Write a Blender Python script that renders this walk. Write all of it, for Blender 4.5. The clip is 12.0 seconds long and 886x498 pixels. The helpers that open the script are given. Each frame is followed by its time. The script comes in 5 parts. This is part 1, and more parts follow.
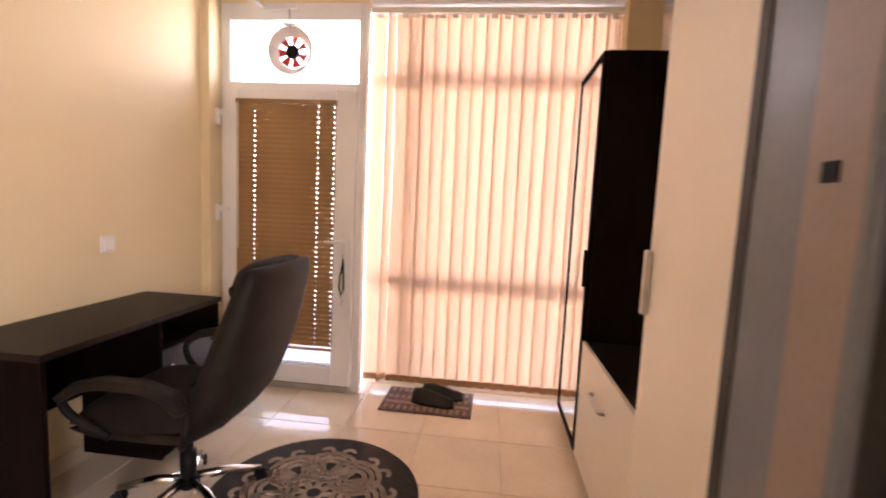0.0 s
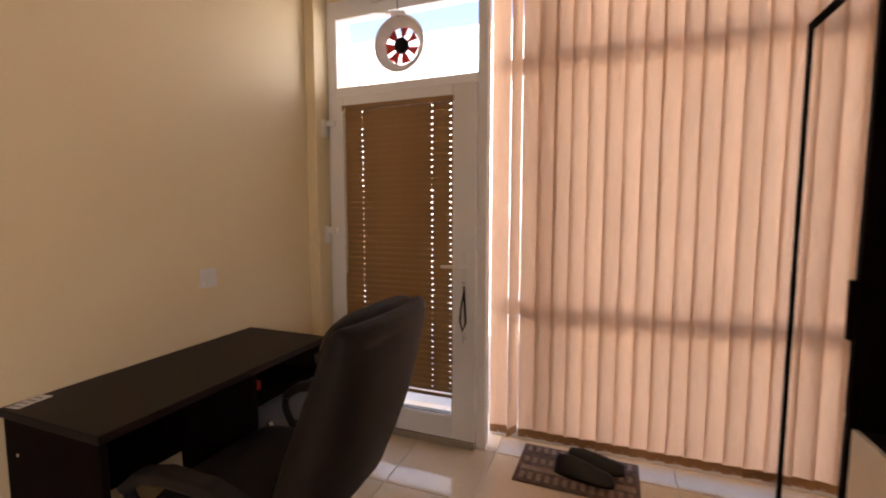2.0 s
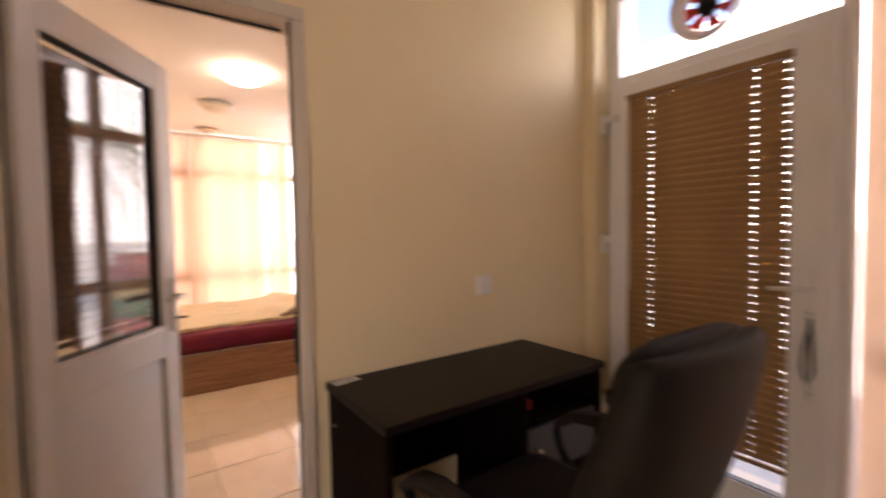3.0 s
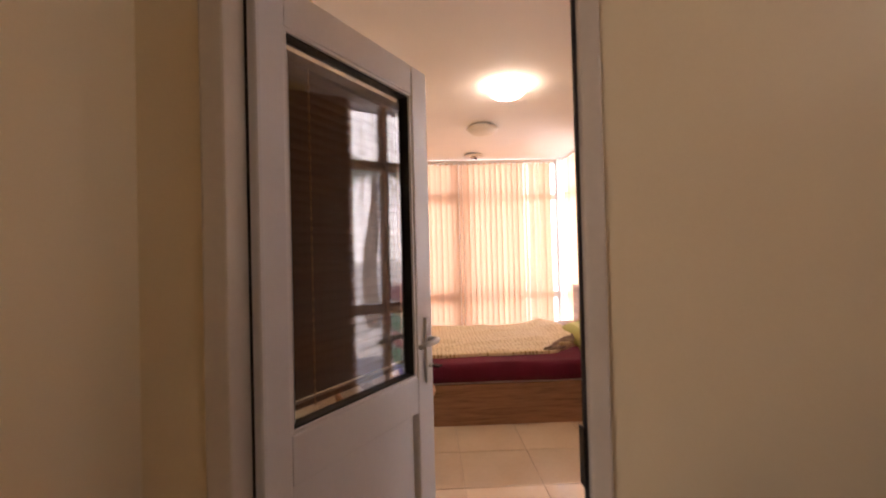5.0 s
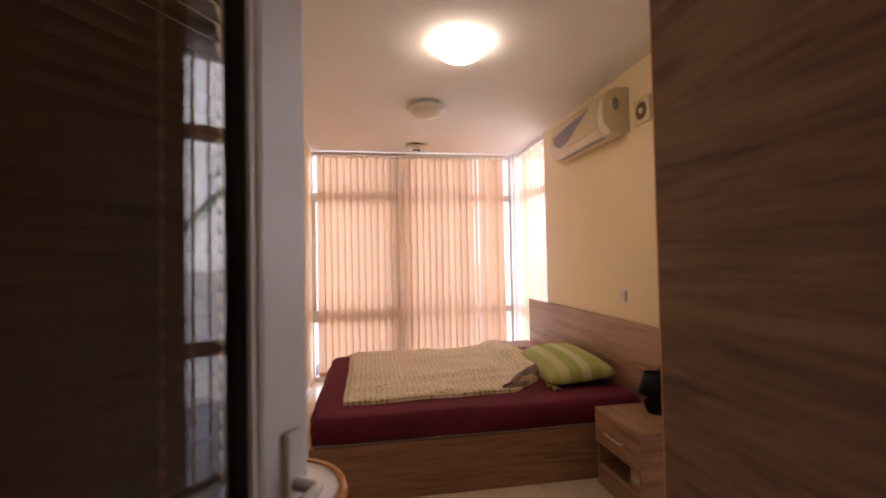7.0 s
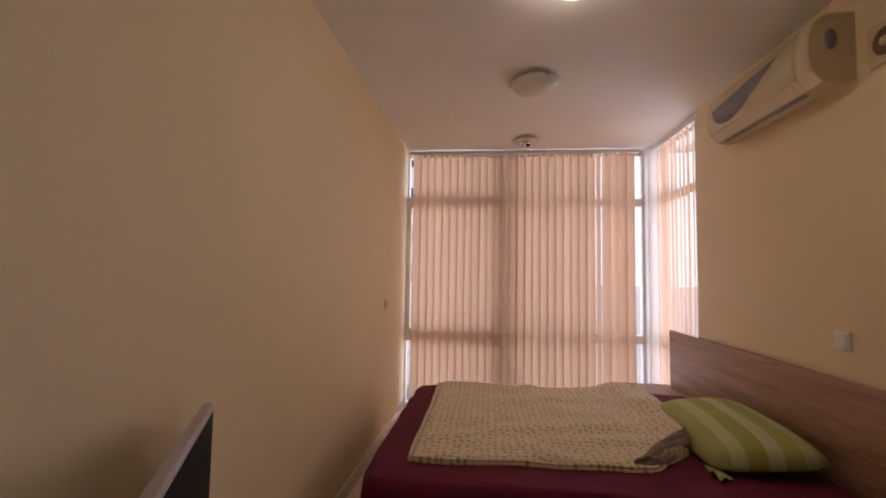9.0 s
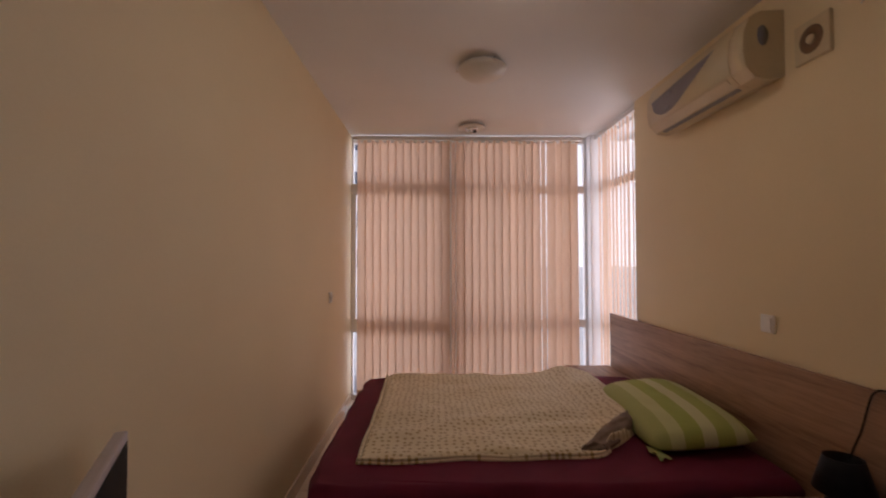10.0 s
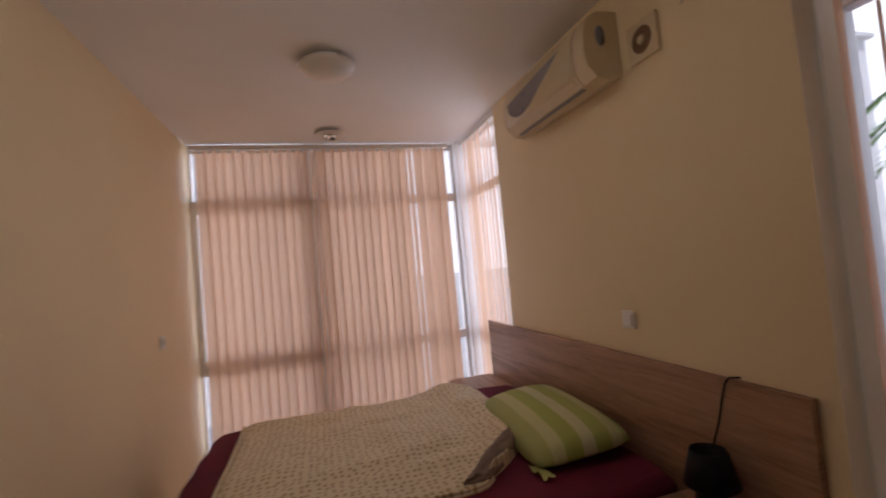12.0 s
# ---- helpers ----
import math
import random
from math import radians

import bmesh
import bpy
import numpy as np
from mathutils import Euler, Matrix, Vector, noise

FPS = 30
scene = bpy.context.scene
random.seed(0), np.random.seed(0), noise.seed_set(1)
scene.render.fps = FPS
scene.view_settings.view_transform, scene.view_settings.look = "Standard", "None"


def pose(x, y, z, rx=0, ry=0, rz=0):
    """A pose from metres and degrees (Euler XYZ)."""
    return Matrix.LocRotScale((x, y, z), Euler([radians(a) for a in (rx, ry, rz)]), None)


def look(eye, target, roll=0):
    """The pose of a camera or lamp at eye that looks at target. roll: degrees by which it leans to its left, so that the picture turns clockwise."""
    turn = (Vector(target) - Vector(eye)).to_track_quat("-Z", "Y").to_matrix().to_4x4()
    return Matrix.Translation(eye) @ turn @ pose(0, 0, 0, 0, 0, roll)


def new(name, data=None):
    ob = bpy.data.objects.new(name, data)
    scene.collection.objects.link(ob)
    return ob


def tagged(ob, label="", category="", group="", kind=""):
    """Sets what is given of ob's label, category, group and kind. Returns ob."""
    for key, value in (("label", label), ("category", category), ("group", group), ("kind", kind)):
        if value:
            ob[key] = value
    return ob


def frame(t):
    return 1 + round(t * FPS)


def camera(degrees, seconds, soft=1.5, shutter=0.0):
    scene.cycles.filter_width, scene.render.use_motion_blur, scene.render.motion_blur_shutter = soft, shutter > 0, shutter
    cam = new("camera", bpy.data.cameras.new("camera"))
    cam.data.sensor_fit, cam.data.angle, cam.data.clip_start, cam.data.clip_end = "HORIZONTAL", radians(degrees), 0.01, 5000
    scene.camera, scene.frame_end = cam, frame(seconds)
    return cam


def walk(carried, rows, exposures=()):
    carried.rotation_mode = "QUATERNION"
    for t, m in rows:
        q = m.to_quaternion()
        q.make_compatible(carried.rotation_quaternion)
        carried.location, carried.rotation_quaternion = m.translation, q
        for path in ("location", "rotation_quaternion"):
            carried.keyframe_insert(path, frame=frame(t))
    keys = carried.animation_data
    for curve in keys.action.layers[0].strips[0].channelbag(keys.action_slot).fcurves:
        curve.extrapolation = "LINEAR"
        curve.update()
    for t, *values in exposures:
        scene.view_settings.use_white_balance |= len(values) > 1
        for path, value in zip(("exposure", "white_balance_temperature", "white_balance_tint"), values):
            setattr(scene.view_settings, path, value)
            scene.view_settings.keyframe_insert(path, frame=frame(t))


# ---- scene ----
cam = camera(91.1, 12.0, soft=1.9, shutter=0.5)
PATH = [
    (0, (0.91, 0.646, 1.305), (0.7, 2.626, 1.109), 2.7),
    (0.5, (0.845, 0.765, 1.318), (0.422, 2.715, 1.179), 2.5),
    (1, (0.81, 0.93, 1.324), (0.188, 2.828, 1.24), 1.4),
    (1.5, (0.772, 1.059, 1.336), (0.152, 2.952, 1.159), 0.3),
    (2, (0.681, 1.192, 1.333), (-0.03, 3.053, 1.161), -0.0),
    (2.5, (0.601, 1.278, 1.318), (-0.426, 2.988, 1.179), 0.4),
    (3, (0.497, 1.358, 1.282), (-1.141, 2.502, 1.197), -1.0),
    (3.5, (0.438, 1.439, 1.326), (-1.488, 1.979, 1.281), 1.4),
    (3.7, (0.395, 1.443, 1.316), (-1.576, 1.776, 1.259), 0.4),
    (5.3, (-0.231, 1.478, 1.327), (-2.23, 1.487, 1.389), -0.6),
    (5.5, (-0.313, 1.478, 1.335), (-2.31, 1.447, 1.424), 0.1),
    (6, (-0.542, 1.489, 1.331), (-2.541, 1.556, 1.382), -0.1),
    (6.5, (-0.726, 1.507, 1.354), (-2.713, 1.696, 1.479), -0.4),
    (6.7, (-0.820, 1.537, 1.347), (-2.799, 1.815, 1.415), -0.7),
    (8.3, (-1.44, 1.66, 1.363), (-3.397, 2.069, 1.41), -1.6),
    (8.5, (-1.505, 1.67, 1.35), (-3.478, 1.989, 1.403), -2.7),
    (9, (-1.646, 1.76, 1.322), (-3.632, 1.554, 1.448), 1.0),
    (9.5, (-1.701, 1.737, 1.372), (-3.685, 1.519, 1.496), -0.7),
    (10, (-1.727, 1.747, 1.366), (-3.726, 1.788, 1.421), -0.1),
    (10.5, (-1.723, 1.765, 1.351), (-3.721, 1.861, 1.347), -2.2),
    (11, (-1.737, 1.771, 1.353), (-3.732, 1.9, 1.337), -2.3),
    (11.5, (-1.834, 1.844, 1.367), (-3.815, 2.114, 1.43), -3.3),
    (12, (-1.984, 1.919, 1.394), (-3.903, 2.475, 1.479), -5.2),
]
walk(cam, [(t, look(eye, target, roll)) for t, eye, target, roll in PATH],
     [(0.0, 3.05, 6430, 26), (1.5, 2.25, 6700, 23), (2.5, 1.8, 6850, 25), (3.5, 2.2, 6850, 27), (5.5, 1.25, 6600, 28), (6.5, 0.95, 6350, 26), (8.5, 0.32, 6000, 23), (9.5, -0.12, 5900, 23), (10.5, -0.20, 5750, 23), (12.0, -0.15, 5640, 21)])

# ---- world and light ----
world = bpy.data.worlds.new("sky")
world.use_nodes = True
scene.world = world
wn = world.node_tree
sky = wn.nodes.new("ShaderNodeTexSky")
sky.sky_type, sky.sun_disc = "NISHITA", False
sky.dust_density = 2.0
sky.sun_elevation, sky.sun_rotation = radians(52), radians(150)
wn.nodes["Background"].inputs[1].default_value = 0.15
wn.links.new(sky.outputs[0], wn.nodes["Background"].inputs[0])

sun = new("sun", bpy.data.lights.new("sun", "SUN"))
sun.data.energy, sun.data.angle, sun.data.color = 4.0, radians(0.5), (1.0, 0.95, 0.86)
sun.matrix_world = look((6, -8, 14), (0, 3, 0))


def window_light(x, y, z, w, h, rz, watts, color):
    """Skylight in a window's opening, facing into the room."""
    lamp = new("window_light", bpy.data.lights.new("window_light", "AREA"))
    lamp.data.shape, lamp.data.size, lamp.data.size_y = "RECTANGLE", w, h
    lamp.data.energy, lamp.data.color = watts, color
    lamp.matrix_world = pose(x, y, z, 90, 0, rz)
    return lamp


DAY = (1.0, 0.97, 0.95)
window_light(0.90, 3.80, 1.30, 1.75, 2.5, 180, 1.0, DAY)      # entrance window
window_light(-0.42, 3.80, 2.26, 0.86, 0.42, 180, 1.0, DAY)     # light over the entrance door
window_light(-0.45, 3.80, 1.05, 0.72, 1.9, 180, 2.0, DAY)     # entrance door pane
window_light(-6.22, 2.10, 1.30, 2.35, 2.5, -90, 27, DAY)      # bedroom end window
window_light(-5.50, 3.66, 1.30, 0.80, 2.5, 180, 18, DAY)     # bedroom corner window
window_light(-2.24, 3.46, 1.30, 1.10, 2.4, 180, 1.2, DAY)       # bedroom street window
window_light(2.22, -1.40, 1.50, 1.50, 1.3, 90, 14, DAY)       # fill through the added, unseen adjoining room window

# ---- materials ----


def nodes_of(name):
    m = bpy.data.materials.new(name)
    m.use_nodes = True
    return m, m.node_tree.nodes, m.node_tree.links, m.node_tree.nodes["Principled BSDF"]


def ramp(nd, a, b, lo=0.3, hi=0.7):
    r = nd.new("ShaderNodeValToRGB")
    r.color_ramp.elements[0].position, r.color_ramp.elements[1].position = lo, hi
    r.color_ramp.elements[0].color, r.color_ramp.elements[1].color = (*a, 1), (*b, 1)
    return r


def surface(name, a, b, rough=0.5, metal=0.0, scale=6.0, stretch=(1, 1, 1), fine=80.0, bump=0.05, lo=0.3, hi=0.7, per_piece=0.0, coat=0.0, sheen=0.0, spec=0.5):
    """Two-scale noise between two colours, with fine relief."""
    m, nd, ln, p = nodes_of(name)
    tc, mp = nd.new("ShaderNodeTexCoord"), nd.new("ShaderNodeMapping")
    mp.inputs["Scale"].default_value = stretch
    ln.new(tc.outputs["Object"], mp.inputs[0])
    big, small = nd.new("ShaderNodeTexNoise"), nd.new("ShaderNodeTexNoise")
    big.inputs["Scale"].default_value, small.inputs["Scale"].default_value = scale, fine
    big.inputs["Detail"].default_value, small.inputs["Detail"].default_value = 5, 3
    for n in (big, small):
        ln.new(mp.outputs[0], n.inputs["Vector"])
    mixf = nd.new("ShaderNodeMath")
    mixf.operation = "MULTIPLY_ADD"
    mixf.inputs[1].default_value, mixf.inputs[2].default_value = 0.35, -0.17
    ln.new(small.outputs["Fac"], mixf.inputs[0])
    add = nd.new("ShaderNodeMath")
    add.operation = "ADD"
    ln.new(big.outputs["Fac"], add.inputs[0]), ln.new(mixf.outputs[0], add.inputs[1])
    r = ramp(nd, a, b, lo, hi)
    ln.new(add.outputs[0], r.inputs[0])
    out = r.outputs[0]
    if per_piece:
        info, hsv, mr = nd.new("ShaderNodeObjectInfo"), nd.new("ShaderNodeHueSaturation"), nd.new("ShaderNodeMapRange")
        mr.inputs["To Min"].default_value, mr.inputs["To Max"].default_value = 1 - per_piece, 1 + per_piece
        ln.new(info.outputs["Random"], mr.inputs["Value"]), ln.new(mr.outputs[0], hsv.inputs["Value"])
        ln.new(out, hsv.inputs["Color"])
        out = hsv.outputs[0]
    ln.new(out, p.inputs["Base Color"])
    p.inputs["Roughness"].default_value, p.inputs["Metallic"].default_value = rough, metal
    p.inputs["Coat Weight"].default_value = coat
    p.inputs["Specular IOR Level"].default_value = spec
    p.inputs["Sheen Weight"].default_value = sheen
    bp = nd.new("ShaderNodeBump")
    bp.inputs["Strength"].default_value, bp.inputs["Distance"].default_value = bump, 0.01
    ln.new(small.outputs["Fac"], bp.inputs["Height"]), ln.new(bp.outputs[0], p.inputs["Normal"])
    return m


def wood(name, dark, light, axis, rough=0.45, spec=0.5, density=14.0):
    """Long-grained laminate: streaks along one axis."""
    m, nd, ln, p = nodes_of(name)
    tc, mp = nd.new("ShaderNodeTexCoord"), nd.new("ShaderNodeMapping")
    sc = [density] * 3
    sc[axis] = 0.9
    mp.inputs["Scale"].default_value = sc
    ln.new(tc.outputs["Object"], mp.inputs[0])
    a, b = nd.new("ShaderNodeTexNoise"), nd.new("ShaderNodeTexNoise")
    a.inputs["Scale"].default_value, a.inputs["Detail"].default_value, a.inputs["Distortion"].default_value = 1.6, 7, 0.9
    b.inputs["Scale"].default_value, b.inputs["Detail"].default_value = 9.0, 4
    ln.new(mp.outputs[0], a.inputs["Vector"]), ln.new(mp.outputs[0], b.inputs["Vector"])
    mix = nd.new("ShaderNodeMix")
    mix.inputs[0].default_value = 0.35
    ln.new(a.outputs["Fac"], mix.inputs[2]), ln.new(b.outputs["Fac"], mix.inputs[3])
    r = ramp(nd, dark, light, 0.34, 0.62)
    mid = r.color_ramp.elements.new(0.47)
    mid.color = (*[(x * 0.45 + y * 0.55) for x, y in zip(dark, light)], 1)
    ln.new(mix.outputs[0], r.inputs[0]), ln.new(r.outputs[0], p.inputs["Base Color"])
    p.inputs["Roughness"].default_value = rough
    p.inputs["Specular IOR Level"].default_value = spec
    bp = nd.new("ShaderNodeBump")
    bp.inputs["Strength"].default_value, bp.inputs["Distance"].default_value = 0.06, 0.004
    ln.new(b.outputs["Fac"], bp.inputs["Height"]), ln.new(bp.outputs[0], p.inputs["Normal"])
    return m


def fabric_blind(name, a, b, through_share):
    """Woven blind cloth that lets daylight through."""
    m, nd, ln, p = nodes_of(name)
    nd.remove(p)
    tc, mp, n = nd.new("ShaderNodeTexCoord"), nd.new("ShaderNodeMapping"), nd.new("ShaderNodeTexNoise")
    mp.inputs["Scale"].default_value = (60, 60, 2.5)
    n.inputs["Scale"].default_value, n.inputs["Detail"].default_value = 4, 4
    ln.new(tc.outputs["Object"], mp.inputs[0]), ln.new(mp.outputs[0], n.inputs["Vector"])
    r = ramp(nd, a, b, 0.3, 0.7)
    info, hsv, mr = nd.new("ShaderNodeObjectInfo"), nd.new("ShaderNodeHueSaturation"), nd.new("ShaderNodeMapRange")
    mr.inputs["To Min"].default_value, mr.inputs["To Max"].default_value = 0.9, 1.06
    ln.new(info.outputs["Random"], mr.inputs["Value"]), ln.new(mr.outputs[0], hsv.inputs["Value"])
    ln.new(n.outputs["Fac"], r.inputs[0]), ln.new(r.outputs[0], hsv.inputs["Color"])
    d, t, mx = nd.new("ShaderNodeBsdfDiffuse"), nd.new("ShaderNodeBsdfTranslucent"), nd.new("ShaderNodeMixShader")
    dense = nd.new("ShaderNodeMix")
    dense.data_type, dense.blend_type = "RGBA", "MULTIPLY"
    dense.inputs[0].default_value, dense.inputs[7].default_value = 1.0, (0.78, 0.70, 0.655, 1)
    ln.new(hsv.outputs[0], dense.inputs[6])
    ln.new(hsv.outputs[0], d.inputs[0]), ln.new(dense.outputs[2], t.inputs[0])
    mx.inputs[0].default_value = through_share
    ln.new(d.outputs[0], mx.inputs[1]), ln.new(t.outputs[0], mx.inputs[2])
    ln.new(mx.outputs[0], nd["Material Output"].inputs[0])
    return m


def clear_glass(name, tint=(0.97, 0.98, 0.98), extra=0.0):
    m, nd, ln, p = nodes_of(name)
    nd.remove(p)
    t, g, mx, fr = nd.new("ShaderNodeBsdfTransparent"), nd.new("ShaderNodeBsdfGlossy"), nd.new("ShaderNodeMixShader"), nd.new("ShaderNodeLayerWeight")
    pw, ma = nd.new("ShaderNodeMath"), nd.new("ShaderNodeMath")
    pw.operation, ma.operation = "POWER", "MULTIPLY_ADD"
    pw.inputs[1].default_value, ma.inputs[1].default_value, ma.inputs[2].default_value = 4.0, 0.8, 0.04 + extra
    t.inputs[0].default_value = (*tint, 1)
    g.inputs["Roughness"].default_value = 0.0
    fr.inputs["Blend"].default_value = 0.5
    ln.new(fr.outputs["Facing"], pw.inputs[0]), ln.new(pw.outputs[0], ma.inputs[0]), ln.new(ma.outputs[0], mx.inputs[0]), ln.new(t.outputs[0], mx.inputs[1]), ln.new(g.outputs[0], mx.inputs[2])
    ln.new(mx.outputs[0], nd["Material Output"].inputs[0])
    return m


def glow(name, color, strength):
    m, nd, ln, p = nodes_of(name)
    p.inputs["Base Color"].default_value = (0.85, 0.83, 0.78, 1)
    p.inputs["Emission Color"].default_value, p.inputs["Emission Strength"].default_value = (*color, 1), strength
    p.inputs["Roughness"].default_value = 0.35
    return m


WALL = surface("cream_wall_paint", (0.79, 0.64, 0.39), (0.83, 0.685, 0.43), 0.62, scale=1.3, fine=140, bump=0.06)
CEIL = surface("white_ceiling_paint", (0.85, 0.83, 0.81), (0.90, 0.88, 0.86), 0.75, scale=1.5, fine=120, bump=0.04)
TILE = surface("beige_glazed_tile", (0.72, 0.59, 0.43), (0.80, 0.68, 0.52), 0.07, scale=3.0, fine=30, bump=0.01, per_piece=0.05)
GROUT = surface("tile_grout", (0.64, 0.53, 0.40), (0.72, 0.61, 0.48), 0.8, scale=20, fine=150, bump=0.2)
SKIRT = surface("beige_skirting_tile", (0.62, 0.50, 0.36), (0.70, 0.58, 0.43), 0.2, scale=4, fine=40, bump=0.02)
PVC = surface("white_plastic_frame", (0.78, 0.75, 0.72), (0.83, 0.80, 0.77), 0.28, scale=3, fine=60, bump=0.01)
RUBBER = surface("dark_seal", (0.02, 0.018, 0.016), (0.04, 0.035, 0.03), 0.6)
GLASS = clear_glass("window_glass")
DOORGLASS = clear_glass("door_glass", (0.86, 0.86, 0.86), 0.075)
BLIND = fabric_blind("peach_blind_cloth", (0.78, 0.56, 0.39), (0.86, 0.665, 0.50), 0.47)
BLIND_DEEP = fabric_blind("deep_peach_blind_cloth", (0.77, 0.555, 0.385), (0.84, 0.635, 0.465), 0.39)
HEM = surface("blind_hem", (0.42, 0.22, 0.10), (0.52, 0.29, 0.14), 0.8, scale=20, fine=200, bump=0.1)
VENET = surface("brown_blind_slat", (0.27, 0.145, 0.05), (0.33, 0.185, 0.07), 0.5, scale=4, fine=60, bump=0.02)
DARKBLIND = surface("dark_brown_blind_slat", (0.13, 0.068, 0.030), (0.17, 0.09, 0.042), 0.5, scale=4, fine=60, bump=0.02)
CHROME = surface("chrome", (0.72, 0.72, 0.73), (0.82, 0.82, 0.83), 0.12, 1.0)
STEEL = surface("brushed_steel", (0.50, 0.48, 0.45), (0.62, 0.60, 0.56), 0.35, 1.0, scale=8, fine=200)
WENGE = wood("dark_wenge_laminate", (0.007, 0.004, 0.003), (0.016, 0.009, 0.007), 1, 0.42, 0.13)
# darker, rougher, duller wenge for all but the desktop and low cabinet top
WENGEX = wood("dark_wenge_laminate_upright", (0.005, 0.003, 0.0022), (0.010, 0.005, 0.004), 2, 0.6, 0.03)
CREAM = surface("cream_gloss_front", (0.82, 0.74, 0.60), (0.86, 0.79, 0.65), 0.42, scale=2, fine=60, bump=0.01)
OAKX = wood("brown_oak_laminate_x", (0.19, 0.092, 0.047), (0.43, 0.25, 0.143), 0)
OAKY = wood("brown_oak_laminate_y", (0.19, 0.092, 0.047), (0.43, 0.25, 0.143), 1)
WALNUT = wood("walnut_laminate", (0.070, 0.030, 0.014), (0.27, 0.145, 0.078), 0, density=9.0)
LEATHER = surface("black_chair_leather", (0.010, 0.008, 0.007), (0.019, 0.014, 0.011), 0.5, scale=10, fine=260, bump=0.25, spec=0.16)
BLACK = surface("black_plastic", (0.008, 0.007, 0.007), (0.016, 0.014, 0.013), 0.45, scale=10, fine=150, bump=0.05, spec=0.1)
MAROON = surface("maroon_sheet", (0.105, 0.004, 0.022), (0.16, 0.008, 0.034), 0.9, scale=5, fine=300, bump=0.3)
MATTRESS = surface("white_mattress_ticking", (0.60, 0.57, 0.55), (0.72, 0.70, 0.68), 0.9, scale=8, fine=200, bump=0.2)
WHITE = surface("white_plastic", (0.76, 0.73, 0.68), (0.82, 0.79, 0.74), 0.35, scale=4, fine=80, bump=0.02)
ACBODY = surface("aged_white_plastic", (0.62, 0.50, 0.30), (0.70, 0.58, 0.37), 0.35, scale=3, fine=60, bump=0.02)
GREY = surface("grey_plastic", (0.20, 0.20, 0.23), (0.28, 0.28, 0.31), 0.35, scale=6)
SLATE = surface("dark_slate_laminate", (0.035, 0.037, 0.043), (0.055, 0.057, 0.065), 0.4, scale=6)
LILAC = surface("grey_lilac_plastic", (0.20, 0.18, 0.195), (0.26, 0.235, 0.25), 0.38, scale=6)
CASING = surface("cream_plastic_casing", (0.60, 0.52, 0.41), (0.67, 0.59, 0.47), 0.35, scale=3, fine=60, bump=0.01)
MIRROR = surface("mirror_silver", (0.88, 0.88, 0.88), (0.92, 0.92, 0.92), 0.02, 1.0, bump=0.0)
SHADE_LIT = glow("lit_glass_shade", (1.0, 0.84, 0.62), 10.0)
SHADE = surface("frosted_glass_shade", (0.72, 0.66, 0.58), (0.80, 0.75, 0.68), 0.3, scale=4, fine=60, bump=0.02)
RED = surface("red_plastic", (0.45, 0.015, 0.012), (0.60, 0.03, 0.02), 0.35)
PAPER = surface("white_paper", (0.70, 0.66, 0.62), (0.80, 0.77, 0.73), 0.8, scale=30)
SHOE = surface("black_shoe_leather", (0.010, 0.009, 0.008), (0.025, 0.021, 0.018), 0.45, scale=12, fine=200, bump=0.15)
ORANGE = surface("orange_wood_rim", (0.45, 0.17, 0.05), (0.60, 0.27, 0.09), 0.35, scale=8)
SILVER = surface("lilac_silver_plastic", (0.46, 0.40, 0.40), (0.54, 0.48, 0.48), 0.4, scale=8)
SCREEN = surface("dark_screen", (0.006, 0.006, 0.007), (0.010, 0.010, 0.011), 0.6, spec=0.08)
PAVE = surface("pale_paving", (0.42, 0.40, 0.37), (0.55, 0.52, 0.48), 0.85, scale=2, fine=40, bump=0.2)
RENDER = surface("white_facade_paint", (0.68, 0.66, 0.63), (0.78, 0.76, 0.73), 0.8, scale=1, fine=20, bump=0.1)
BLUEGLASS = surface("dark_window_glass", (0.05, 0.07, 0.10), (0.09, 0.12, 0.16), 0.08)
BARK = surface("palm_bark", (0.12, 0.075, 0.045), (0.24, 0.16, 0.10), 0.9, scale=14, fine=80, bump=0.5)
LEAF = surface("palm_leaf", (0.04, 0.09, 0.02), (0.10, 0.18, 0.04), 0.55, scale=8)

ALU = surface("brown_grey_metal", (0.11, 0.115, 0.125), (0.155, 0.16, 0.17), 0.4, scale=3, fine=90, bump=0.01)
# colour of a brown band reflected on door_3
REFLECTED_BROWN = surface("brown_reflected_band", (0.20, 0.15, 0.115), (0.26, 0.20, 0.155), 0.45, scale=3, fine=90, bump=0.01)
HAZE = glow("bright_hazy_sky", (0.95, 0.97, 1.0), 0.42)

# ---- building blocks ----


def box(bm, x0, x1, y0, y1, z0, z1, bevel=0.0):
    vs = [bm.verts.new((x, y, z)) for z in (z0, z1) for y in (y0, y1) for x in (x0, x1)]
    fs = [bm.faces.new([vs[i] for i in q]) for q in ((0, 2, 3, 1), (4, 5, 7, 6), (0, 1, 5, 4), (1, 3, 7, 5), (3, 2, 6, 7), (2, 0, 4, 6))]
    if bevel:
        edges = list({e for f in fs for e in f.edges})
        bmesh.ops.bevel(bm, geom=edges, offset=bevel, segments=2, affect="EDGES", profile=0.6)
    return bm


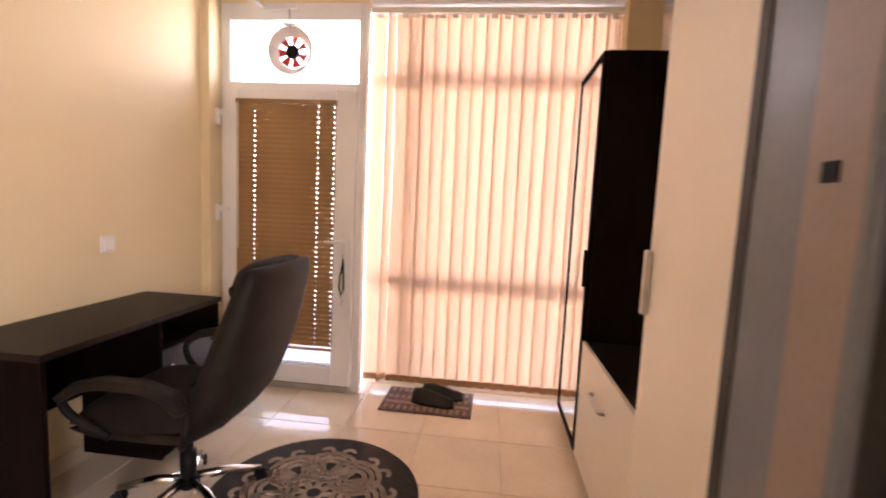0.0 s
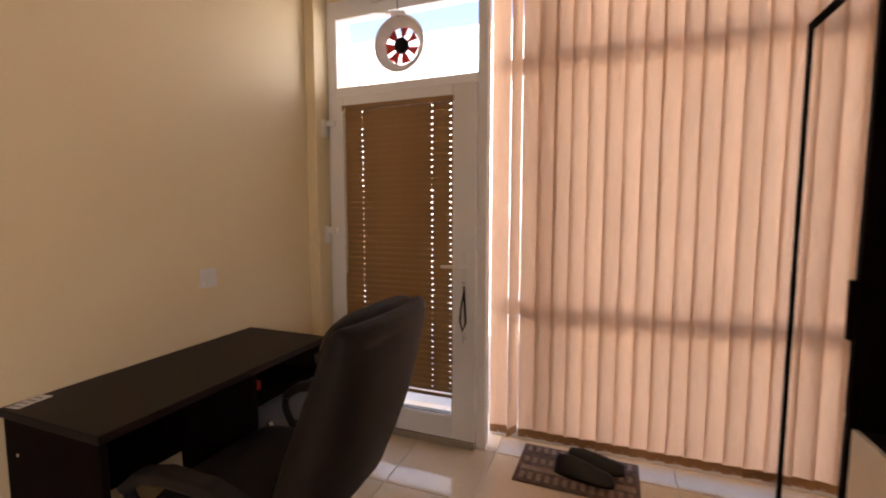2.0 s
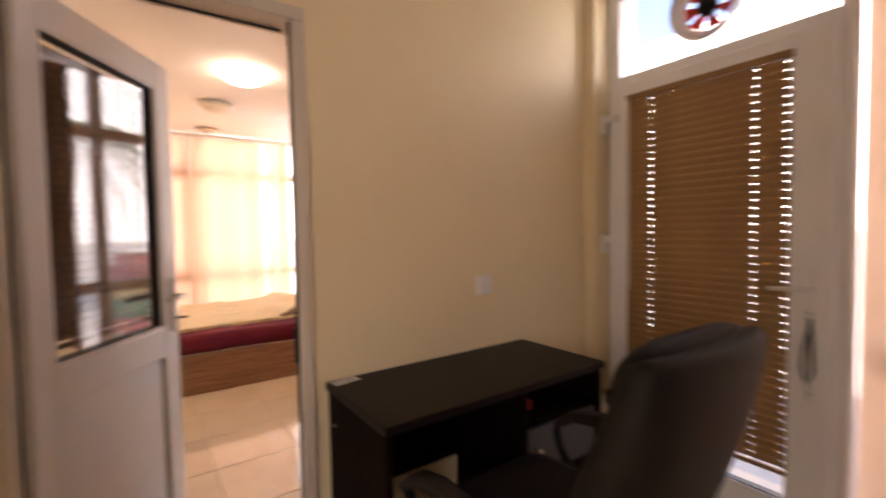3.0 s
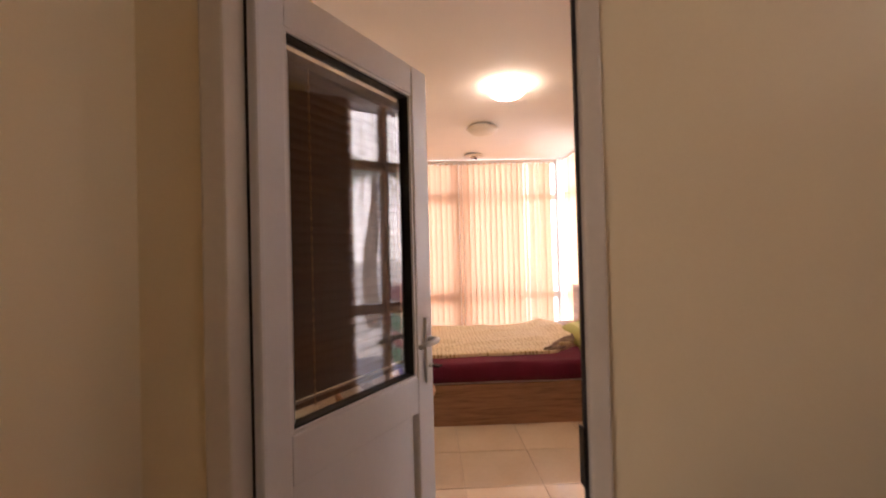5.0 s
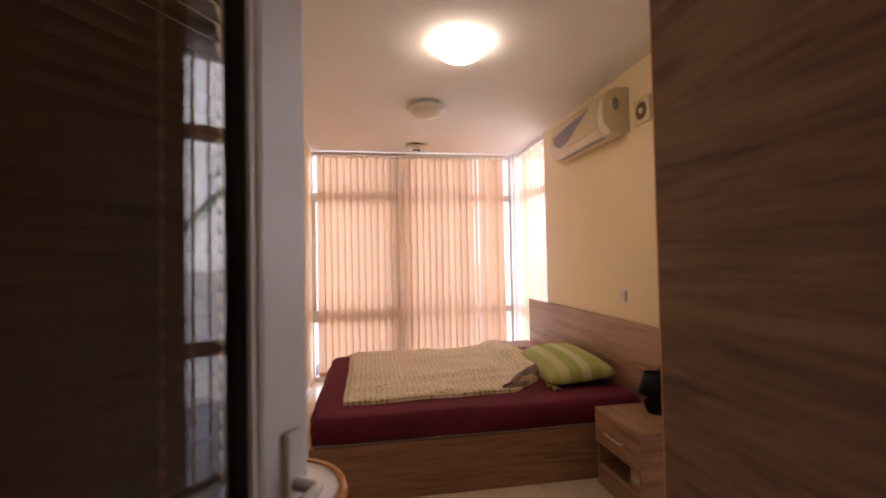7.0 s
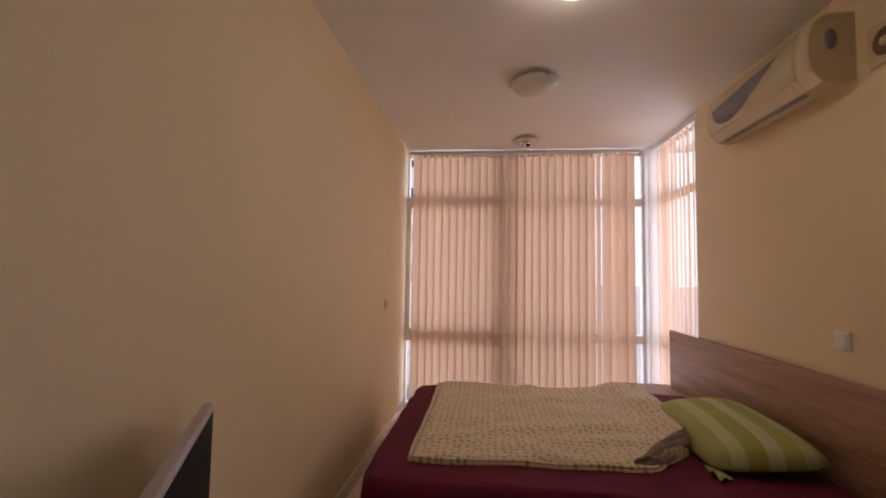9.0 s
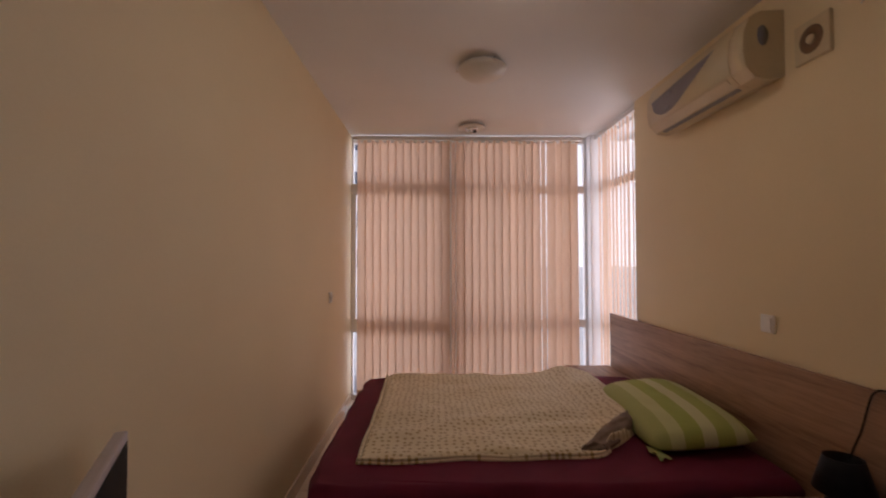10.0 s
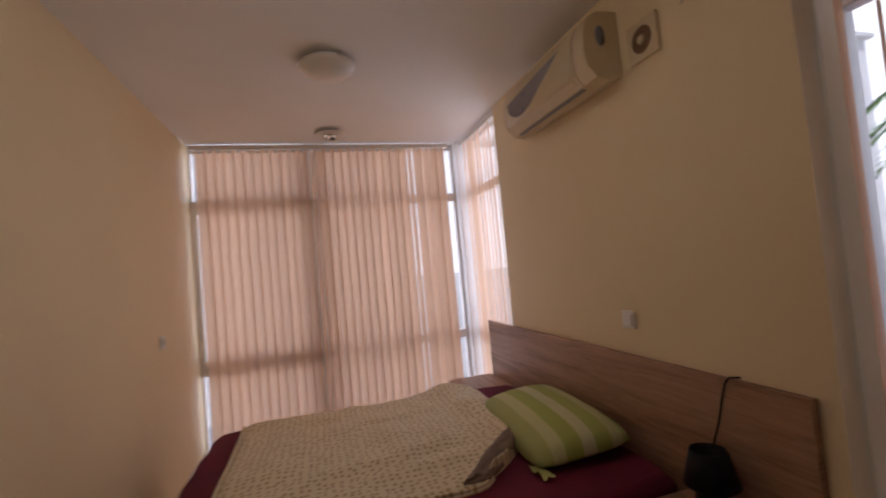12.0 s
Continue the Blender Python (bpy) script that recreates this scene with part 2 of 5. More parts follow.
def rod(bm, points, radii, seg=12, cap=True):
    """A round bar through points."""
    pts = [Vector(p) for p in points]
    if not hasattr(radii, "__len__"):
        radii = [radii] * len(pts)
    rings = []
    side = None
    for i, p in enumerate(pts):
        d = (pts[min(i + 1, len(pts) - 1)] - pts[max(i - 1, 0)]).normalized()
        if side is None:
            side = d.orthogonal().normalized()
        side = (side - d * side.dot(d)).normalized()
        up = d.cross(side)
        rings.append([bm.verts.new(p + (side * math.cos(a) + up * math.sin(a)) * radii[i]) for a in (2 * math.pi * k / seg for k in range(seg))])
    for a, b in zip(rings, rings[1:]):
        for k in range(seg):
            bm.faces.new((a[k], a[(k + 1) % seg], b[(k + 1) % seg], b[k])).smooth = True
    if cap:
        bm.faces.new(rings[0][::-1]), bm.faces.new(rings[-1])
    return bm


def lathe(bm, profile, cx=0, cy=0, seg=32, m=None):
    """Profile of (radius, height), turned about the upright axis."""
    m = m or Matrix()
    rings = [[bm.verts.new(m @ Vector((cx + r * math.cos(2 * math.pi * k / seg), cy + r * math.sin(2 * math.pi * k / seg), z))) for k in range(seg)] for r, z in profile]
    for a, b in zip(rings, rings[1:]):
        for k in range(seg):
            bm.faces.new((a[k], a[(k + 1) % seg], b[(k + 1) % seg], b[k])).smooth = True
    if profile[0] == profile[-1]:
        return bm
    if profile[0][0] > 1e-4:
        bm.faces.new(rings[0][::-1])
    if profile[-1][0] > 1e-4:
        bm.faces.new(rings[-1])
    return bm


def prism(bm, outline, y0, y1):
    """Outline of (x, z), given thickness along y."""
    a = [bm.verts.new((x, y0, z)) for x, z in outline]
    b = [bm.verts.new((x, y1, z)) for x, z in outline]
    n = len(outline)
    for k in range(n):
        bm.faces.new((a[k], a[(k + 1) % n], b[(k + 1) % n], b[k]))
    bm.faces.new(a[::-1]), bm.faces.new(b)
    return bm


def turned(bm, m):
    bmesh.ops.transform(bm, matrix=m, verts=bm.verts)
    return bm


def mesh_of(name, bm, material):
    bmesh.ops.recalc_face_normals(bm, faces=bm.faces)
    me = bpy.data.meshes.new(name)
    bm.to_mesh(me), bm.free()
    me.materials.append(material)
    return me


def part(name, bm, material, parent, label=""):
    ob = new(name, bm if isinstance(bm, bpy.types.Mesh) else mesh_of(name, bm, material))
    ob.parent = parent
    return tagged(ob, label)


def thing(name, x, y, z, label, category, group="", rz=0.0):
    ob = new(name)
    ob.empty_display_size = 0.1
    ob.matrix_basis = pose(x, y, z, 0, 0, rz)
    return tagged(ob, label, category, group)


def fixed(name, bm, material, label="", category=""):
    return tagged(new(name, mesh_of(name, bm, material)), label, category, kind="structure")


def B():
    return bmesh.new()


def bx(*a, bevel=0.0):
    return box(B(), *a, bevel=bevel)


# ---- the shell ----
XL, XI = -0.988, -1.11          # partition faces: entrance side, bedroom side
YF, CEILZ = 3.455, 2.60
YB, YH, XW = 0.93, 3.305, -5.98
D0, D1, DH = 1.03, 1.93, 2.03  # bedroom doorway

bm = B()
box(bm, XI, XL, 0.70, D0, 0, CEILZ), box(bm, XI, XL, D1, 3.75, 0, CEILZ), box(bm, XI, XL, D0, D1, DH, CEILZ), box(bm, -1.0, XL, 1.832, D1 + 0.001, 0, DH)
fixed("wall_partition", bm, WALL, "cream painted partition with a doorway", "wall")
fixed("wall_bedroom_south", bx(-6.15, XI, 0.81, YB, 0, CEILZ), WALL, "long plain cream painted bedroom wall", "wall")
bm = B()
box(bm, -5.05, -2.88, YH, 3.50, 0, CEILZ), box(bm, -1.62, XI, YH, 3.50, 0, CEILZ)
fixed("wall_bedroom_north", bm, WALL, "cream painted bedroom wall between tall windows", "wall")
fixed("wall_entrance_column", bx(XL, -0.925, 3.33, 3.70, 0, CEILZ), WALL, "narrow cream wall return beside the entrance door", "wall")
fixed("wall_front_column", bx(1.66, 1.86, 3.46, 3.75, 0, CEILZ), WALL, "cream column between two windows", "wall")
# the opening holds window_6, an unseen window added for fill light
bm = B()
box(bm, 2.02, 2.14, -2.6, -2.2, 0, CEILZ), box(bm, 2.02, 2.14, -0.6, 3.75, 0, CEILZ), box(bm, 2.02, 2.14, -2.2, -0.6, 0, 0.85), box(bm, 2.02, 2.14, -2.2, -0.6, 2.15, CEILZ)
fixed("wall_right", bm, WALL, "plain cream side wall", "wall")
bm = B()
box(bm, XL, -0.56, 0.70, 0.90, 0, CEILZ), box(bm, -0.56, 1.33, 0.70, 0.90, 2.08, CEILZ), box(bm, 1.33, 2.02, 0.70, 0.90, 0, CEILZ)
fixed("wall_hall", bm, WALL, "cream partition with a wide opening", "wall")
bm = B()
box(bm, -3.2, 2.14, -2.72, -2.6, 0, CEILZ), box(bm, -3.32, -3.2, -2.72, 0.81, 0, CEILZ)
fixed("wall_back", bm, WALL, "plain cream walls of the adjoining room", "wall")
fixed("ceiling", bx(-6.15, 2.14, -2.72, 3.75, CEILZ, CEILZ + 0.15), CEIL, "white painted ceiling", "ceiling")
floor = fixed("floor", bx(-6.3, 2.14, -2.72, 3.80, -0.12, -0.006), GROUT, "beige glazed tiles with thin joints", "floor")
bm = B()
box(bm, -6.0, XI, YB, YB + 0.012, 0, 0.085, 0.003)
fixed("baseboard_south", bm, SKIRT, "beige tile skirting", "skirting")
bm = B()
box(bm, XL, XL + 0.012, 1.90, 3.33, 0, 0.085, 0.003)
fixed("baseboard_entrance", bm, SKIRT, "beige tile skirting", "skirting")


def window_frame(name, x0, x1, z0, z1, bars_x, bars_z, label, m, depth=0.07, w=0.055):
    """A fixed plastic window in the plane y = 0, with mullions and transoms."""
    ob = new(name)
    ob.matrix_basis = m
    tagged(ob, label, "window", kind="structure")
    part("window_frame", bx(x0, x0 + w, 0, depth, z0, z1, bevel=0.006), PVC, ob)
    part("window_frame", bx(x1 - w, x1, 0, depth, z0, z1, bevel=0.006), PVC, ob)
    part("window_frame", bx(x0 + w, x1 - w, 0, depth, z1 - w, z1, bevel=0.006), PVC, ob)
    part("window_frame", bx(x0 + w, x1 - w, 0, depth, z0, z0 + w, bevel=0.006), PVC, ob)
    xs = [x0 + w, *bars_x, x1 - w]
    zs = [z0 + w, *bars_z, z1 - w]
    h = 0.040
    for x in bars_x:
        part("mullion", bx(x - h, x + h, 0.004, depth - 0.004, z0 + w, z1 - w, bevel=0.006), PVC, ob)
    for i in range(len(xs) - 1):
        a, b = xs[i] + (h if i else 0), xs[i + 1] - (h if i + 2 < len(xs) else 0)
        for z in bars_z:
            part("transom", bx(a, b, 0.006, depth - 0.006, z - h, z + h, bevel=0.006), PVC, ob)
        for k in range(len(zs) - 1):
            c, d = zs[k] + (h if k else 0), zs[k + 1] - (h if k + 2 < len(zs) else 0)
            pane = part("pane", bx(a, b, depth * 0.5 - 0.003, depth * 0.5 + 0.003, c, d), GLASS, ob)
            pane.visible_shadow = False
    return ob


window_frame("window_1", 0.05, 1.66, 0.0, CEILZ, [0.36], [0.78, 2.13], "tall white plastic shop window beside the entrance door", pose(0, 3.64, 0))
window_frame("window_2", 1.86, 2.02, 0.0, CEILZ, [], [0.78, 2.13], "narrow white window strip beyond the column", pose(0, 3.64, 0))
window_frame("window_3", 0.0, 2.42, 0.0, CEILZ, [1.00, 1.09], [0.74, 2.08], "full-height white plastic bedroom end window", pose(-6.05, 0.89, 0, 0, 0, 90))
for q in ((0.03, 0.98, 2.02, 2.13), (0.03, 0.98, 0.67, 0.80), (0.98, 1.12, 0.05, 2.13), (0.03, 0.09, 0.80, 2.02)):
    part("sash", bx(q[0], q[1], -0.034, -0.002, q[2], q[3], bevel=0.006), PVC, bpy.data.objects["window_3"])
window_frame("window_4", -6.0, -5.05, 0.0, CEILZ, [], [0.74, 2.08], "tall narrow white corner window", pose(0, 3.40, 0))
# window_6 is unseen, added so daylight reaches the entrance's left wall
window_frame("window_6", 0.0, 1.6, 0.85, 2.15, [0.8], [], "unseen white window added to the adjoining room as a fill source", pose(2.10, -2.2, 0, 0, 0, 90))
window_frame("window_5", -2.86, -1.62, 0.0, CEILZ, [-2.24], [0.90, 2.05], "tall white bedroom window looking onto the street", pose(0, 3.36, 0))


def vertical_blind(name, m, width, top, bottom, pitch, tilt, label, seed, gap_at=(), sw=0.127, cloth=None):
    """Cloth slats hung from a rail; local x along the rail, the room on the -y side."""
    rnd = random.Random(seed)
    cloth = cloth or BLIND
    ob = new(name)
    ob.matrix_basis = m
    tagged(ob, label, "blinds")
    part("headrail", bx(-0.02, width + 0.02, -0.02, 0.025, top, top + 0.035, bevel=0.004), WHITE, ob)
    bm = B()
    n = 7
    rows = []
    for z in (bottom + 0.045, bottom + 0.8, top - 0.003):
        rows.append([bm.verts.new(((k / (n - 1) - 0.5) * sw, 0.0035 * (1 - (2 * k / (n - 1) - 1) ** 2), z)) for k in range(n)])
    for a, b in zip(rows, rows[1:]):
        for k in range(n - 1):
            bm.faces.new((a[k], a[k + 1], b[k + 1], b[k])).smooth = True
    slat = mesh_of("slat", bm, cloth)
    hem = mesh_of("hem", bx(-sw / 2, sw / 2, 0.0, 0.005, bottom, bottom + 0.045, bevel=0.001), HEM)
    clip = mesh_of("hanger", bx(-0.02, 0.02, -0.002, 0.002, top - 0.025, top, bevel=0.0), WHITE)
    count = int(width / pitch)
    pts = []
    for i in range(count):
        x = 0.06 + i * (width - 0.12) / max(1, count - 1)
        a = tilt + rnd.uniform(-5, 5) + (math.copysign(58, tilt) if i in gap_at else 0)
        s = part("slat", slat, cloth, ob)
        s.matrix_basis = pose(x, 0, 0, rnd.uniform(-0.15, 0.15), 0, a)
        part("hem", hem, HEM, s)
        part("hanger", clip, WHITE, s)
        pts.append((x, bottom + 0.02))
    bm = B()
    line = []
    for (xa, za), (xb, zb) in zip(pts, pts[1:]):
        for k in range(6):
            u = k / 6
            line.append((xa + (xb - xa) * u, -0.012, za - 0.03 * 4 * u * (1 - u) + rnd.uniform(-0.001, 0.001)))
    if len(line) > 1:
        rod(bm, line, 0.0016, 5)
        part("bead_chain", bm, WHITE, ob)
    return ob


vertical_blind("vertical_blinds", pose(0.055, 3.565, 0), 1.615, 2.54, 0.06, 0.083, 9, "closed peach cloth vertical blinds over the shop window", 3, (1,), sw=0.099, cloth=BLIND_DEEP)
vertical_blind("vertical_blinds", pose(1.87, 3.55, 0), 0.15, 2.54, 0.06, 0.10, 14, "narrow strip of peach vertical blinds beside the column", 4, cloth=BLIND_DEEP)
vertical_blind("vertical_blinds", pose(-5.945, 0.985, 0, 0, 0, 90), 2.19, 2.545, 0.08, 0.0755, -10, "closed peach vertical blinds over the bedroom end window", 5, (12, 24, 26), sw=0.086)
vertical_blind("vertical_blinds", pose(-5.88, 3.33, 0), 0.80, 2.545, 0.10, 0.08, -35, "half-open peach vertical blinds at the corner window", 6, sw=0.089)
vertical_blind("vertical_blinds", pose(-2.83, 3.30, 0), 1.18, 2.545, 0.08, 0.08, -70, "half-open peach vertical blinds on the street window", 7, sw=0.089)


def glazed_door(name, m, width, height, glass, label, panel=False, skin=None):
    """A plastic door leaf hinged at local x = 0, with a pane and a venetian blind behind it. glass: (x0, x1, z0, z1)."""
    ob = new(name)
    ob.matrix_basis = m
    tagged(ob, label, "door", kind="structure")
    gx0, gx1, gz0, gz1 = glass
    skin = skin or PVC
    t = 0.032
    part("stile", bx(0, gx0, -t, t, 0, height, bevel=0.008), skin, ob)
    part("stile", bx(gx1, width, -t, t, 0, height, bevel=0.008), skin, ob)
    part("rail", bx(gx0, gx1, -t + 0.001, t - 0.001, gz1, height, bevel=0.006), skin, ob)
    if panel:
        part("rail", bx(gx0, gx1, -t + 0.001, t - 0.001, gz0 - 0.12, gz0, bevel=0.006), skin, ob)
        part("panel", bx(gx0 + 0.01, gx1 - 0.01, -t + 0.018, t - 0.018, 0.11, gz0 - 0.12, bevel=0.004), PVC, ob)
        part("rail", bx(gx0, gx1, -t + 0.001, t - 0.001, 0, 0.11, bevel=0.006), skin, ob)
    else:
        part("rail", bx(gx0, gx1, -t + 0.001, t - 0.001, 0, gz0, bevel=0.006), skin, ob)
    for q in ((gx0, gx0 + 0.008, gz0, gz1), (gx1 - 0.008, gx1, gz0, gz1), (gx0 + 0.008, gx1 - 0.008, gz0, gz0 + 0.008), (gx0 + 0.008, gx1 - 0.008, gz1 - 0.008, gz1)):
        part("glazing_bead", bx(q[0], q[1], -t + 0.005, t - 0.005, q[2], q[3]), skin, ob)
    for q in ((gx0 + 0.008, gx0 + 0.012, gz0 + 0.008, gz1 - 0.008), (gx1 - 0.012, gx1 - 0.008, gz0 + 0.008, gz1 - 0.008), (gx0 + 0.012, gx1 - 0.012, gz0 + 0.008, gz0 + 0.012), (gx0 + 0.012, gx1 - 0.012, gz1 - 0.012, gz1 - 0.008)):
        part("seal", bx(q[0], q[1], -0.019, 0.019, q[2], q[3]), RUBBER, ob)
    pane = part("pane", bx(gx0 + 0.008, gx1 - 0.008, -0.004, 0.004, gz0 + 0.008, gz1 - 0.008), DOORGLASS if panel else GLASS, ob)
    pane.visible_shadow = False
    return ob


def lever_handle(parent, x, z, y, way, out):
    """Plate, lever and key hole on a door face at y, pointing along way."""
    plate = part("handle_plate", bx(x - 0.016, x + 0.016, min(y, y + 0.010 * out), max(y, y + 0.010 * out), z - 0.15, z + 0.075, bevel=0.004), WHITE, parent)
    bm = B()
    rod(bm, [(x, y + 0.008 * out, z), (x, y + 0.045 * out, z), (x + 0.02 * way, y + 0.052 * out, z), (x + 0.12 * way, y + 0.052 * out, z - 0.004)], [0.010, 0.010, 0.010, 0.008], 10)
    part("lever", bm, WHITE, plate)
    bm = B()
    rod(bm, [(x, y + 0.009 * out, z - 0.09), (x, y + 0.022 * out, z - 0.09)], 0.008, 10)
    part("lock", bm, STEEL, plate)
    return plate


def venetian(parent, x0, x1, z0, z1, y, pitch, tilt, holes, cloth=None, slot=0.0038):
    """Narrow slats with cord slots, hung in a door's pane."""
    cloth = cloth or VENET
    blind = part("venetian_blind", bx(x0 - 0.006, x1 + 0.006, y - 0.012, y + 0.012, z1, z1 + 0.028, bevel=0.003), cloth, parent, "closed brown venetian blind")
    bm = B()
    h = pitch * 0.59
    edges = [x0, *[v for c in sorted(holes) for v in (c - slot, c + slot)], x1]
    box(bm, x0, x1, -0.0006, 0.0006, -h, 0.05 * h), box(bm, x0, x1, -0.0006, 0.0006, 0.42 * h, h)
    for k in range(0, len(edges) - 1, 2):
        if edges[k + 1] > edges[k] + 0.002:
            box(bm, edges[k], edges[k + 1], -0.0006, 0.0006, 0.05 * h, 0.42 * h)
    for v in bm.verts:
        v.co.y += (0.003 if y > 0 else -0.003) * (1 - (v.co.z / h) ** 2)
    me = mesh_of("slat", bm, cloth)
    n = int((z1 - z0) / pitch)
    for i in range(n):
        s = part("slat", me, cloth, blind)
        s.matrix_basis = pose(0, y, z1 - (i + 0.6) * pitch, tilt, 0, 0)
    part("bottom_rail", bx(x0, x1, y - 0.009, y + 0.009, z1 - (n + 1.1) * pitch, z1 - (n + 0.5) * pitch, bevel=0.003), cloth, blind)
    bm = B()
    rod(bm, [(x0 + 0.02, y - 0.022, z1 + 0.01), (x0 + 0.02, y - 0.022, z1 - 0.95)], 0.0025, 6)
    part("wand", bm, WHITE, blind)
    return blind


# entrance door: fixed frame with a light over it
door_frame = new("door_frame_1")
door_frame.matrix_basis = pose(0, YF, 0)
tagged(door_frame, "white plastic entrance door frame with a light above", "door frame", kind="structure")
part("jamb", bx(-0.925, -0.862, 0.0, 0.075, 0, 2.56, bevel=0.006), PVC, door_frame)
part("jamb", bx(0.012, 0.066, 0.0, 0.075, 0, 2.56, bevel=0.006), PVC, door_frame)
part("head", bx(-0.862, 0.012, 0.0, 0.075, 2.455, 2.56, bevel=0.006), PVC, door_frame)
part("transom", bx(-0.862, 0.012, 0.0, 0.075, 1.995, 2.065, bevel=0.006), PVC, door_frame)
part("pane", bx(-0.862, 0.012, 0.036, 0.042, 2.065, 2.455), GLASS, door_frame).visible_shadow = False
fixed("wall_over_door", bx(-0.925, 0.06, YF + 0.005, 3.72, 2.56, CEILZ), WALL, "strip of cream wall over the entrance door", "wall")

ent = glazed_door("door_1", pose(-0.885, YF - 0.012, 0.05), 0.905, 1.957, (0.095, 0.775, 0.125, 1.892), "closed white plastic entrance door with a glass pane")
venetian(ent, 0.096, 0.774, 0.262, 1.868, -0.030, 0.0325, -12, (0.222, 0.655, 0.762), slot=0.005)
part("outer_rail", bx(0.105, 0.765, 0.006, 0.028, 0.665, 0.735, bevel=0.004), PVC, ent)
lever_handle(ent, 0.845, 0.990, -0.032, -1, -1)
for z in (0.29, 1.145, 1.775):
    hin = part("hinge", bx(-0.048, -0.016, -0.055, -0.024, z - 0.052, z + 0.052, bevel=0.006), WHITE, ent)
    part("hinge_arm", bx(-0.016, 0.045, -0.048, -0.032, z + 0.008, z + 0.042, bevel=0.004), WHITE, hin)
part("threshold", bx(-0.862, 0.012, -0.035, 0.06, 0.0, 0.044, bevel=0.004), STEEL, door_frame)
part("seal", bx(-0.862, 0.012, -0.037, -0.030, 0.0445, 0.051), RUBBER, door_frame)

# bedroom doorway frame and its open leaf
df = new("door_frame_2")
tagged(df, "cream plastic frame of the bedroom doorway", "door frame", kind="structure")
part("jamb", bx(XI - 0.006, XL + 0.014, D0, D0 + 0.05, 0, DH - 0.045, bevel=0.006), CASING, df)
part("jamb", bx(-1.002, XL + 0.014, 1.793, 1.838, 0, DH - 0.045, bevel=0.006), CASING, df)
part("head", bx(XI - 0.006, XL + 0.014, D0, 1.838, DH - 0.045, DH, bevel=0.006), CASING, df)
part("seal", bx(XI + 0.03, XI + 0.036, D0 + 0.05, D0 + 0.057, 0, DH - 0.052), RUBBER, df)
part("seal", bx(-0.999, -0.990, 1.786, 1.793, 0, DH - 0.052), RUBBER, df)
part("rear_jamb", bx(XI - 0.006, -1.002, 1.912, D1, 0, DH - 0.045, bevel=0.004), CASING, df)
part("seal", bx(XI + 0.03, XI + 0.036, D0 + 0.05, 1.785, DH - 0.052, DH - 0.045), RUBBER, df)
part("strike_plate", bx(-1.008, -0.980, 1.781, 1.785, 0.84, 0.96), BLACK, df)

leaf = glazed_door("door_2", pose(-1.075, 1.085, 0.012, 0, 0, 148), 0.70, 1.955, (0.078, 0.605, 0.90, 1.855), "open white plastic bedroom door with a glazed upper half", panel=True)
venetian(leaf, 0.092, 0.592, 0.945, 1.80, 0.024, 0.0262, -16, (), DARKBLIND, 0.003)
for cx in (0.185, 0.50):
    bm = B()
    rod(bm, [(cx, 0.008, 0.93), (cx, 0.008, 1.80)], 0.0012, 5)
    for k in range(33):
        lathe(bm, [(0.0, -0.007), (0.0035, -0.004), (0.0035, 0.004), (0.0, 0.007)], cx, 0.008, 6, Matrix.Translation((0, 0, 0.94 + 0.0262 * k)))
    part("ladder_cord", bm, HEM, leaf)
lever_handle(leaf, 0.662, 1.02, -0.032, -1, -1)
lever_handle(leaf, 0.662, 1.02, 0.032, -1, 1)
bm = B()
rod(bm, [(0.662, -0.040, 0.93), (0.662, -0.062, 0.93)], 0.004, 8)
box(bm, 0.650, 0.674, -0.085, -0.060, 0.927, 0.933)
part("key", bm, BLACK, leaf, "dark key in the lock")

# ---- entrance room ----


